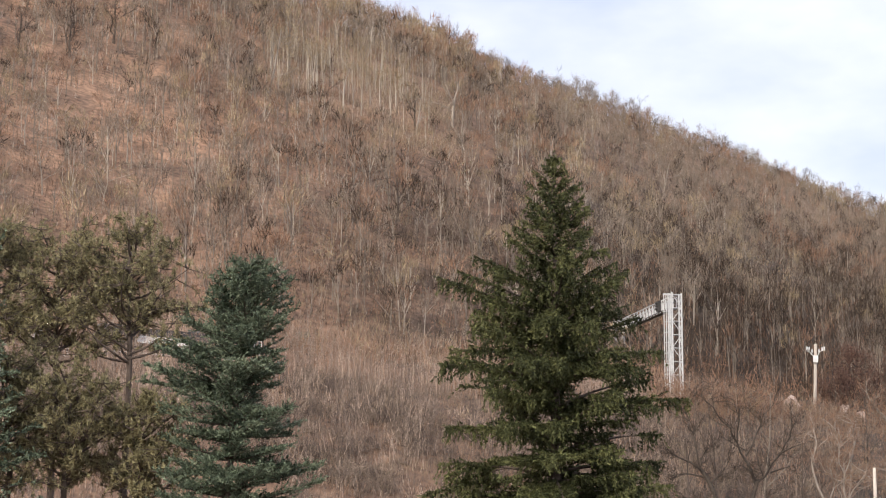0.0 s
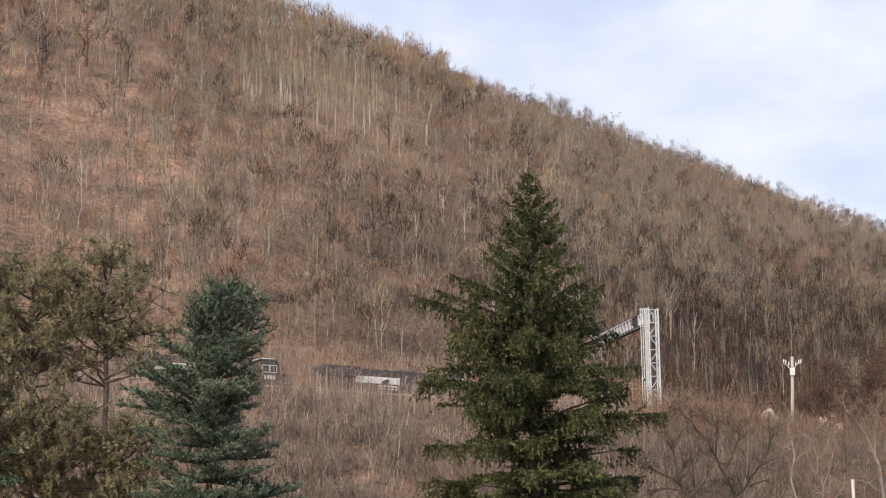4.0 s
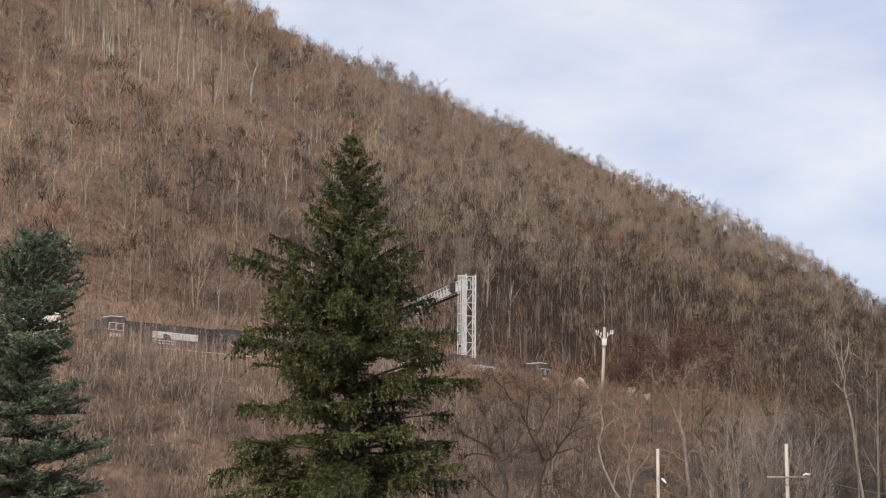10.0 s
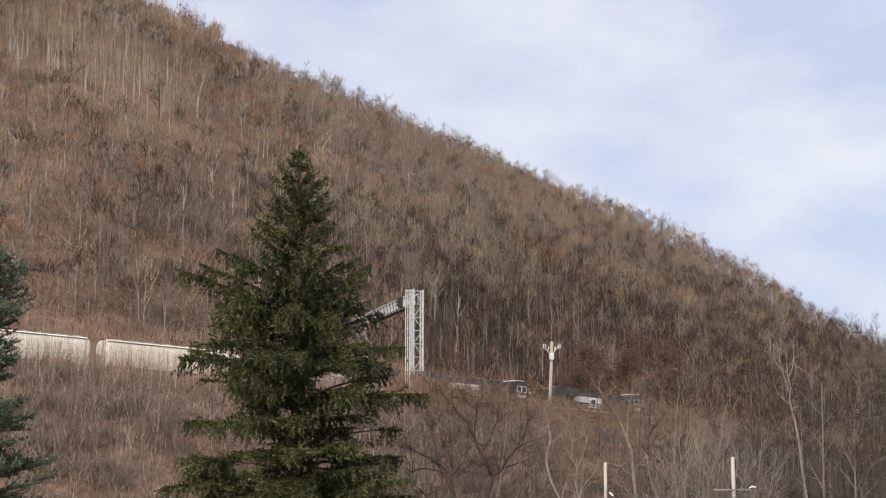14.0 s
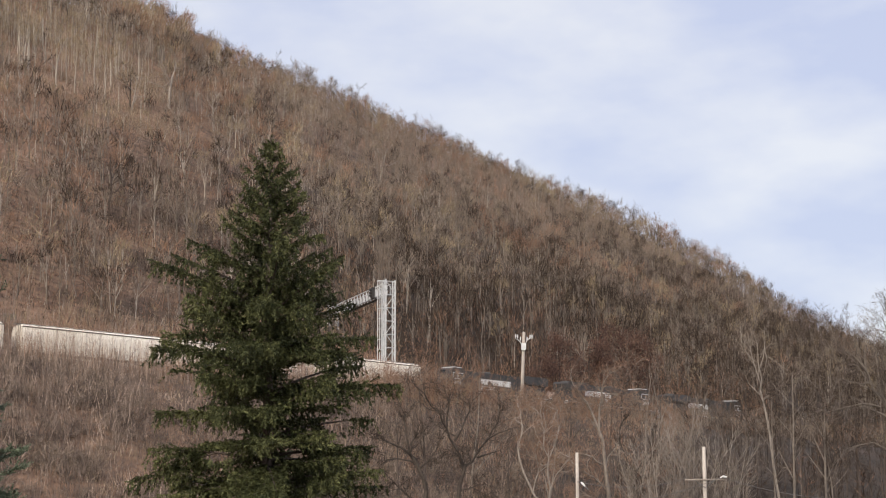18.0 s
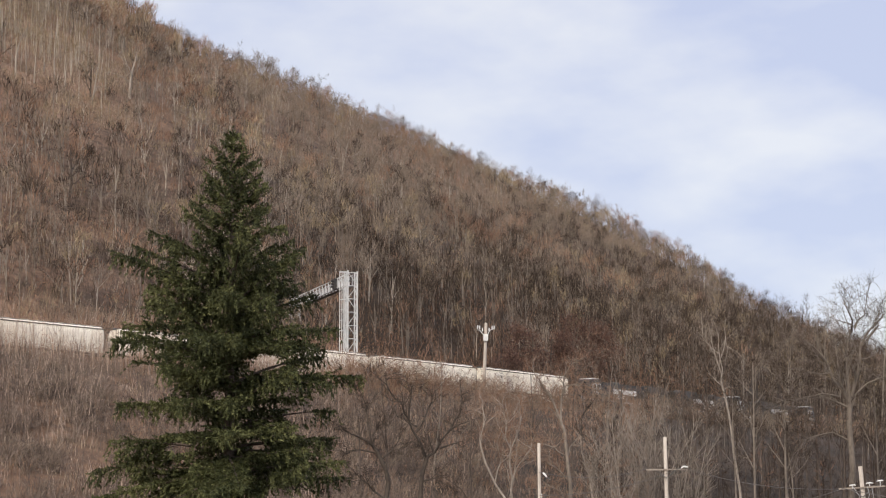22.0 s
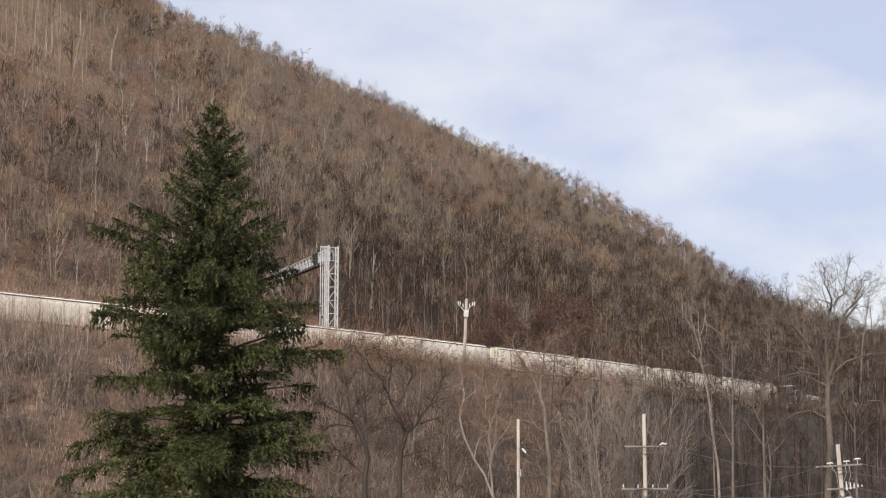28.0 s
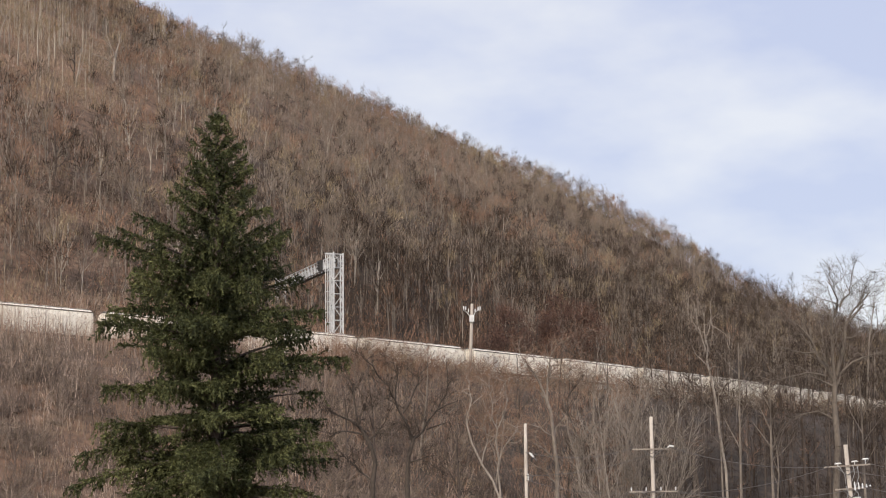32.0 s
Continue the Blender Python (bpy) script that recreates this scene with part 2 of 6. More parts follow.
# ---- mesh helpers ----
class Bits:
    """Collects triangles and quads of one mesh."""

    def __init__(self):
        self.v, self.f, self.m, self.n = [], [], [], 0

    def add(self, verts, faces, slot=0):
        verts = np.asarray(verts, float).reshape(-1, 3)
        self.v.append(verts)
        self.f += [tuple(i + self.n for i in face) for face in faces]
        self.m += [slot] * len(faces)
        self.n += len(verts)
        return self

    def box(self, lo, hi, slot=0, taper=0.0):
        (a, b, c), (d, e, g) = lo, hi
        s, u = taper * (d - a) / 2, taper * (e - b) / 2
        v = [(a, b, c), (d, b, c), (d, e, c), (a, e, c), (a + s, b + u, g), (d - s, b + u, g), (d - s, e - u, g), (a + s, e - u, g)]
        return self.add(v, [(3, 2, 1, 0), (4, 5, 6, 7), (0, 1, 5, 4), (1, 2, 6, 5), (2, 3, 7, 6), (3, 0, 4, 7)], slot)

    def tube(self, pts, radii, sides=6, slot=0, cap=True):
        pts = [Vector(p) for p in pts]
        ring, base = [], self.n
        side = None
        for i, p in enumerate(pts):
            d = (pts[min(i + 1, len(pts) - 1)] - pts[max(i - 1, 0)])
            d = d.normalized() if d.length > 1e-9 else Vector((0, 0, 1))
            if side is None:
                side = d.cross(Vector((0.3, 1, 0.1))).normalized() if abs(d.y) < 0.9 else d.cross(Vector((1, 0, 0))).normalized()
            else:
                side = (side - d * side.dot(d)).normalized()
            up = d.cross(side)
            for k in range(sides):
                a = 2 * math.pi * k / sides
                ring.append(p + (side * math.cos(a) + up * math.sin(a)) * radii[i])
        faces = []
        for i in range(len(pts) - 1):
            for k in range(sides):
                k2 = (k + 1) % sides
                faces.append((i * sides + k, i * sides + k2, (i + 1) * sides + k2, (i + 1) * sides + k))
        if cap:
            faces.append(tuple(range(sides - 1, -1, -1)))
            faces.append(tuple((len(pts) - 1) * sides + k for k in range(sides)))
        return self.add([tuple(v) for v in ring], faces, slot)

    def bar(self, a, b, r, sides=4, slot=0):
        return self.tube([a, b], [r, r], sides, slot)

    def prism(self, outline, y0, y1, slot=0):
        """An outline in x and z, drawn out along y."""
        n = len(outline)
        v = [(x, y0, z) for x, z in outline] + [(x, y1, z) for x, z in outline]
        faces = [tuple(range(n)), tuple(range(2 * n - 1, n - 1, -1))]
        faces += [((k + 1) % n, k, n + k, n + (k + 1) % n) for k in range(n)]
        return self.add(v, faces, slot)

    def mesh(self, name, *mats, smooth=False):
        me = bpy.data.meshes.new(name)
        v = np.concatenate(self.v) if self.v else np.zeros((0, 3))
        me.from_pydata(v.tolist(), [], self.f)
        for m in mats:
            me.materials.append(m)
        me.polygons.foreach_set("material_index", self.m)
        me.polygons.foreach_set("use_smooth", [smooth] * len(self.f))
        me.update()
        return me


def tri_mesh(name, v, f, slots, mats):
    """A mesh from arrays of vertices and triangles."""
    me = bpy.data.meshes.new(name)
    me.vertices.add(len(v))
    me.vertices.foreach_set("co", np.asarray(v, np.float32).ravel())
    me.loops.add(len(f) * 3)
    me.loops.foreach_set("vertex_index", np.asarray(f, np.int32).ravel())
    me.polygons.add(len(f))
    me.polygons.foreach_set("loop_start", np.arange(0, len(f) * 3, 3, dtype=np.int32))
    for m in mats:
        me.materials.append(m)
    me.polygons.foreach_set("material_index", np.asarray(slots, np.int32))
    me.update(calc_edges=True)
    me.validate()
    return me


def part(name, bits, mats, parent, label="", smooth=False):
    mats = mats if isinstance(mats, (list, tuple)) else [mats]
    me = bits.mesh(name, *mats, smooth=smooth) if isinstance(bits, Bits) else bits
    ob = new(name, me)
    ob.parent = parent
    return tagged(ob, label) if label else ob


def thing(name, m, label, category, group="", kind=""):
    ob = new(name)
    ob.matrix_world = m
    return tagged(ob, label, category, group, kind)


def bearing(az, r, z=0.0):
    return Vector((r * math.sin(radians(az)), r * math.cos(radians(az)), z))


# ---- the lie of the land ----
UX, UY, NX, NY = 0.766, 0.643, -0.643, 0.766       # along the track, and up the hill


def track_q(p):
    p = np.clip(p, -150, 330)
    return 170.9 - 0.0215 * (p - 82.9) + 0.000624 * (p - 82.9) * (p - 152.8)


def rail_z(p):
    p = np.clip(p, -150, 420)
    return 24.16 - 0.0355 * (p - 82.9) - 0.000017 * (p - 82.9) * (p - 152.8)


def on_track(p, d=0.0, z=0.0):
    q = float(track_q(p)) + d
    return Vector((UX * p + NX * q, UY * p + NY * q, float(rail_z(p)) + z))


RIDGE_SKEW = 0.9
RIDGE_P = [-600, -300, -200, -150, -100, -50, 0, 50, 100, 150, 200, 250, 300, 360, 420, 500, 600, 800, 1500]
RIDGE_Z = [200, 200, 198, 196, 190, 181, 175, 170, 162, 154, 142, 131, 118, 91, 78, 68, 58, 40, 20]


def smooth01(a):
    a = np.clip(a, 0, 1)
    return a * a * (3 - 2 * a)


def ground_z(x, y):
    x, y = np.asarray(x, float), np.asarray(y, float)
    p, q = UX * x + UY * y, NX * x + NY * y
    d = q - track_q(p)
    rz = rail_z(p)
    ridge = np.interp(p - RIDGE_SKEW * np.clip(d, 0, 340), RIDGE_P, RIDGE_Z)
    low = np.minimum(rz, 4 + rz * 0.8)
    front = (rz - 0.9) * smooth01((d + 74) / 69) ** 0.9
    bank = rz - 0.9 + 5.0 * smooth01((d - 3.6) / 5.0)
    foot = rz + 4.1 + 0.12 * np.clip(d - 8.6, 0, 12)
    k = np.clip((d - 20) / 310, 0, 1.25)
    hill = rz + 5.5 + (ridge - rz - 5.5) * (1 - (1 - np.minimum(k, 1)) ** 1.25)
    hill = hill - 120 * np.clip((d - 340) / 400, 0, 1) ** 1.3
    z = np.where(d < -5, front, np.where(d < 3.6, rz - 0.9, np.where(d < 8.6, bank, np.where(d < 20, foot, hill))))
    z = np.maximum(z, 0)
    roll = 2.2 * np.sin(x * 0.031 + 1.3) * np.sin(y * 0.027) + 1.1 * np.sin(x * 0.083 + y * 0.05) + 0.6 * np.sin(y * 0.14 - x * 0.11)
    z = z + roll * smooth01((d - 25) / 60) + 0.35 * roll * smooth01((-d - 12) / 20) * (z > 1)
    terrace = 9.0 * (1 - smooth01((np.hypot(x, y) - 6) / 26))
    return np.maximum(z, 0) + terrace * (d < -80)


def ground_at(x, y):
    return float(ground_z(x, y))


def build_ground():
    xs = np.concatenate([np.linspace(-4000, -560, 14), np.arange(-520, 900, 7.5), np.linspace(940, 4000, 12)])
    ys = np.concatenate([np.linspace(-4000, -90, 14), np.arange(-60, 1150, 7.5), np.linspace(1200, 4000, 10)])
    gx, gy = np.meshgrid(xs, ys)
    v = np.stack([gx.ravel(), gy.ravel(), ground_z(gx, gy).ravel()], 1)
    nx, ny = len(xs), len(ys)
    i = (np.arange(ny - 1)[:, None] * nx + np.arange(nx - 1)[None, :]).ravel()
    f = np.concatenate([np.stack([i, i + 1, i + nx + 1], 1), np.stack([i, i + nx + 1, i + nx], 1)])
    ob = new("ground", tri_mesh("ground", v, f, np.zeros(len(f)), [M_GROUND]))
    ob.data.polygons.foreach_set("use_smooth", [True] * len(f))
    return tagged(ob, "leaf-littered valley floor and wooded hillside", "ground", kind="structure")


build_ground()


def build_track():
    b = Bits()
    ps = np.arange(-120, 420, 6.0)
    prof = [(-3.4, -1.1), (-2.0, -0.28), (2.0, -0.28), (3.4, -1.1)]
    v, f = [], []
    for i, p in enumerate(ps):
        for d, z in prof:
            v.append(tuple(on_track(p, d, z)))
        if i:
            a = (i - 1) * 4
            f += [(a + k, a + 4 + k, a + 5 + k, a + 1 + k) for k in range(3)]
    b.add(v, f)
    bed = tagged(new("track_bed", b.mesh("track_bed", M_BALLAST)), "grey crushed-stone railway ballast on the bench", "track", kind="structure")
    for side in (-0.75, 0.75):
        r = Bits()
        for p0, p1 in zip(ps[:-1], ps[1:]):
            a, c = on_track(p0, side, -0.1), on_track(p1, side, -0.1)
            r.tube([a, c], [0.085, 0.085], 4)
        part("rail", r, M_RAIL, bed, "rusty steel rail")


build_track()


# ---- railway vehicles ----
def wheelset_parts(owner, xs, z=0.0):
    """Bogies under a vehicle: a side frame each side and the wheels."""
    for x in xs:
        b = Bits()
        for y in (-1.05, 1.05):
            b.prism([(x - 1.5, 0.35), (x - 1.2, 0.75), (x - 0.3, 0.95), (x + 0.3, 0.95), (x + 1.2, 0.75), (x + 1.5, 0.35), (x + 0.5, 0.28), (x - 0.5, 0.28)], y - 0.08, y + 0.08)
        b.box((x - 0.25, -1.0, 0.6), (x + 0.25, 1.0, 0.95))
        bogie = part("bogie", b, M_GRIME, owner)
        for dx in (-0.9, 0.9):
            w = Bits()
            w.tube([(x + dx, -0.85, 0.46), (x + dx, -0.72, 0.46), (x + dx, 0.72, 0.46), (x + dx, 0.85, 0.46)], [0.46, 0.46, 0.46, 0.46], 14)
            part("wheelset", w, M_GRIME, bogie)


def make_locomotive(label, band=0.0, lit=True):
    """A road-switcher: x is ahead, y to its left, z up from the rail."""
    o = thing("locomotive", Matrix(), label, "locomotive", "locomotives at the head of the train")
    fr = Bits()
    fr.prism([(-11.0, 1.15), (11.0, 1.15), (11.0, 1.62), (-11.0, 1.62)], -1.5, 1.5)
    fr.prism([(-10.9, 0.75), (-10.3, 0.75), (-10.3, 1.15), (-10.9, 1.15)], -1.45, 1.45)
    fr.prism([(10.3, 0.75), (10.9, 0.75), (10.9, 1.15), (10.3, 1.15)], -1.45, 1.45)
    part("underframe", fr, M_BLACK, o)
    tank = Bits()
    tank.prism([(-2.9, 0.45), (2.6, 0.45), (2.9, 0.75), (2.9, 1.2), (-3.2, 1.2), (-3.2, 0.75)], -1.4, 1.4)
    part("fuel_tank", tank, M_BLACK, o)
    hood = Bits()
    hood.prism([(-10.2, 1.62), (6.2, 1.62), (6.2, 4.2), (5.9, 4.35), (-9.9, 4.35), (-10.2, 4.05)], -0.95, 0.95)
    for k in range(9):
        x = -9.2 + k * 1.65
        hood.box((x, -1.0, 1.75), (x + 1.3, 1.0, 3.3))
    part("long_hood", hood, M_BLACK, o)
    rad = Bits()
    rad.prism([(-10.25, 3.35), (-5.9, 3.35), (-5.6, 3.75), (-5.6, 4.5), (-10.0, 4.5), (-10.25, 4.2)], -1.45, 1.45)
    part("radiator_housing", rad, M_BLACK, o)
    for x in (-9.0, -7.0):
        fan = Bits()
        fan.tube([(x, 0, 4.5), (x, 0, 4.62)], [0.75, 0.75], 14)
        part("roof_fan", fan, M_STEEL_DULL, o)
    ex = Bits()
    ex.box((0.2, -0.35, 4.35), (1.4, 0.35, 4.62))
    part("exhaust_stack", ex, M_STEEL_DULL, o)
    cab = Bits()
    cab.prism([(6.2, 1.62), (8.7, 1.62), (8.7, 3.2), (8.35, 4.35), (8.1, 4.6), (6.4, 4.6), (6.2, 4.45)], -1.5, 1.5)
    cab_ob = part("cab", cab, M_BLACK, o)
    for y0, y1 in ((-1.53, -1.5), (1.5, 1.53)):
        for x in (6.5, 7.45):
            w = Bits()
            w.box((x, y0, 3.15), (x + 0.75, y1, 3.85))
            part("window", w, M_GLASS, cab_ob)
            wf = Bits()
            for a, c, d, e in ((x - 0.07, 3.08, x, 3.92), (x + 0.75, 3.08, x + 0.82, 3.92), (x, 3.85, x + 0.75, 3.92), (x, 3.08, x + 0.75, 3.15)):
                wf.box((a, min(y0, y1) - 0.01, c), (d, max(y0, y1) + 0.01, e))
            part("window_frame", wf, M_STEEL, cab_ob)
        num = Bits()
        for k in range(4):
            num.box((6.75 + k * 0.36, y0, 2.3), (7.0 + k * 0.36, y1, 2.75))
        part("number_bars", num, M_WHITE, cab_ob, "white painted bars under the cab window")
    roof = Bits()
    roof.prism([(6.3, 4.6), (8.15, 4.6), (7.9, 4.74), (6.5, 4.74)], -1.2, 1.2)
    # bright steel colour on the roof stands in for sunlight falling on it
    part("cab_roof", roof, M_STEEL, cab_ob, "pale sunlit cab roof")
    nose = Bits()
    nose.prism([(8.7, 1.62), (10.3, 1.62), (10.3, 2.75), (10.0, 3.05), (8.7, 3.15)], -0.85, 0.85)
    part("short_nose", nose, M_BLACK, o)
    hl = Bits()
    for y in (-0.18, 0.18):
        hl.tube([(8.5, y, 4.2), (8.75, y, 4.2)], [0.12, 0.12], 10)
    part("headlight", hl, M_LAMP if lit else M_GLASS, cab_ob, "lit twin headlight" if lit else "unlit twin headlight")
    for s, y0, y1 in ((1, -0.975, -0.955), (1, 0.955, 0.975)):
        st = Bits()
        st.box((band - 5.9, y0 - 0.035, 2.72), (band - 2.5, y1 + 0.035, 3.5))
        st.box((band - 1.45, y0 - 0.035, 2.72), (band - 0.1, y1 + 0.035, 3.5))
        st.prism([(band - 2.5, 3.5), (band - 2.5, 2.9), (band - 2.2, 3.15), (band - 1.8, 3.3), (band - 1.45, 3.2), (band - 1.45, 3.5)], y0 - 0.035, y1 + 0.035)
        part("white_side_panel", st, M_WHITE, o, "broad white painted band on the hood")
        st = Bits()
        for k in range(2):
            for j in range(5):
                st.box((band - 2.9 + j * 0.55, y0 - 0.035, 2.08 + k * 0.3), (band - 2.45 + j * 0.55, y1 + 0.035, 2.24 + k * 0.3))
        part("white_bars", st, M_WHITE, o, "thin white bars under the band")
    for x0, x1 in ((-10.95, -10.25), (10.25, 10.95)):
        for y0, y1 in ((-1.56, -1.5), (1.5, 1.56)):
            st = Bits()
            for k in range(5):
                st.box((x0, y0, 0.55 + 0.27 * k), (x1, y1, 0.67 + 0.27 * k))
            part("step_treads", st, M_WHITE, o, "white-edged boarding steps")
    for y in (-1.5, 1.5):
        line = Bits()
        line.box((-10.2, y - 0.03, 1.5), (10.2, y + 0.03, 1.6))
        part("sill_stripe", line, M_WHITE, o, "thin pale stripe along the sill")
        rail = Bits()
        for k in range(9):
            rail.bar((-10.0 + k * 1.95, y * 0.98, 1.62), (-10.0 + k * 1.95, y * 0.98, 2.65), 0.022)
        rail.bar((-10.0, y * 0.98, 2.65), (5.6, y * 0.98, 2.65), 0.022)
        part("handrail", rail, M_STEEL_DULL, o)
    for x in (-11.6, 11.0):
        cp = Bits()
        cp.box((x, -0.18, 0.75), (x + 0.6, 0.18, 1.05))
        part("coupler", cp, M_GRIME, o)
    wheelset_parts(o, (-6.7, 6.7))
    return o


def make_hopper():
    """A covered hopper wagon, 18.6 m over the couplers."""
    o = thing("hopper_wagon", Matrix(), "cream covered hopper wagon with streaked sides", "freight wagon", "covered hoppers of the train")
    body = Bits()
    xs, half = [-8.75, 8.75], 1.52
    sec = [(-1.50, 1.35), (-1.56, 2.0), (-1.58, 2.8), (-1.54, 3.6), (-1.40, 4.15), (-0.9, 4.45), (0.9, 4.45), (1.40, 4.15), (1.54, 3.6), (1.58, 2.8), (1.56, 2.0), (1.50, 1.35)]
    n = len(sec)
    stations = [(-8.75, 0.97), (-8.6, 1.0), (8.6, 1.0), (8.75, 0.97)]
    v = [(x, y * k, 1.35 + (z - 1.35) * k) for x, k in stations for y, z in sec]
    f = [tuple(range(n)), tuple(3 * n + i for i in range(n - 1, -1, -1))]
    for s in range(3):
        f += [(s * n + (i + 1) % n, s * n + i, (s + 1) * n + i, (s + 1) * n + (i + 1) % n) for i in range(n)]
    body.add(v, f)
    body_ob = part("body", body, M_CREAM, o)
    for y in (-1, 1):
        for k in range(15):
            x = -8.4 + k * 1.2
            rb = Bits()
            rb.add([(x - 0.05, y * 1.50, 1.4), (x + 0.05, y * 1.50, 1.4), (x + 0.05, y * 1.62, 2.0), (x - 0.05, y * 1.62, 2.0), (x + 0.05, y * 1.63, 2.8), (x - 0.05, y * 1.63, 2.8),
                    (x + 0.05, y * 1.585, 3.6), (x - 0.05, y * 1.585, 3.6), (x + 0.05, y * 1.44, 4.12), (x - 0.05, y * 1.44, 4.12)],
                   [(0, 1, 2, 3), (3, 2, 4, 5), (5, 4, 6, 7), (7, 6, 8, 9)])
            part("rib", rb, M_CREAM, body_ob)
        sill = Bits()
        sill.box((-9.0, min(y * 1.46, y * 1.6), 1.12), (9.0, max(y * 1.46, y * 1.6), 1.36))
        part("side_sill", sill, M_GRIME, o)
        edge = Bits()
        edge.box((-8.8, min(y * 1.36, y * 1.47), 4.14), (8.8, max(y * 1.36, y * 1.47), 4.24))
        part("roof_edge", edge, M_GRIME, o, "dark grimy roof edge")
    walk_way = Bits()
    walk_way.box((-9.1, -0.55, 4.52), (9.1, -0.15, 4.56))
    walk_way.box((-9.1, 0.15, 4.52), (9.1, 0.55, 4.56))
    for k in range(10):
        x = -8.6 + k * 1.9
        walk_way.box((x, -0.6, 4.42), (x + 0.08, 0.6, 4.52))
    part("running_board", walk_way, M_STEEL_DULL, o, "grey steel roof walkway")
    hatch = Bits()
    for k in range(8):
        x = -7.6 + k * 2.1
        hatch.box((x, -0.3, 4.44), (x + 1.3, 0.3, 4.62))
    part("roof_hatches", hatch, M_CREAM, o)
    for x in (-4.6, 0.0, 4.6):
        bay = Bits()
        bay.prism([(x - 2.1, 1.36), (x + 2.1, 1.36), (x + 0.5, 0.42), (x - 0.5, 0.42)], -1.25, 1.25)
        part("hopper_bay", bay, M_CREAM, o)
    for x in (-9.05, 9.0):
        for y in (-1.45, 0.95):
            lad = Bits()
            lad.bar((x, y, 1.0), (x, y, 4.3), 0.03).bar((x, y + 0.5, 1.0), (x, y + 0.5, 4.3), 0.03)
            for k in range(8):
                lad.bar((x, y, 1.2 + k * 0.38), (x, y + 0.5, 1.2 + k * 0.38), 0.02)
            part("end_ladder", lad, M_GRIME, o)
    for x, x0 in ((-9.75, -9.1), (9.0, 8.6)):
        cp = Bits()
        cp.box((x, -0.18, 0.75), (x + 0.75, 0.18, 1.05)).box((x0, -1.3, 1.05), (x0 + 0.5, 1.3, 1.35))
        part("coupler", cp, M_GRIME, o)
    wheelset_parts(o, (-6.9, 6.9))
    return o


def head_p(t):
    """How far along the track the first wagon's front is at t seconds."""
    s = t - 10.4
    return 82.9 + 7.2 * s + (0.0527 * s * s + 0.00336 * s ** 3 if s > 0 else 0.0)


def vehicle_pose(p, turned=False):
    a, b = on_track(p - 6), on_track(p + 6)
    m = (a + b) / 2
    d = (b - a).normalized()
    if turned:
        d = -d
    side = Vector((0, 0, 1)).cross(d).normalized()
    up = d.cross(side)
    r = Matrix((d, side, up)).transposed().to_4x4()
    return Matrix.Translation(m) @ r


TRAIN = []                                  # vehicle, distance from the first wagon's front, turned round
loco = make_locomotive("black diesel locomotive with white bands, leading the train")
TRAIN.append((loco, 61.9, False))
second = copy_thing(loco, Matrix())
TRAIN.append((tagged(second, "black diesel locomotive with white bands, coupled second"), 37.7, False))
third = make_locomotive("black diesel locomotive running backwards ahead of the wagons", 2.7, False)
TRAIN.append((third, 13.2, True))
hopper = make_hopper()
TRAIN.append((hopper, -9.4, False))
for k in range(1, 18):
    TRAIN.append((copy_thing(hopper, Matrix()), -9.4 - 19.6 * k, False))


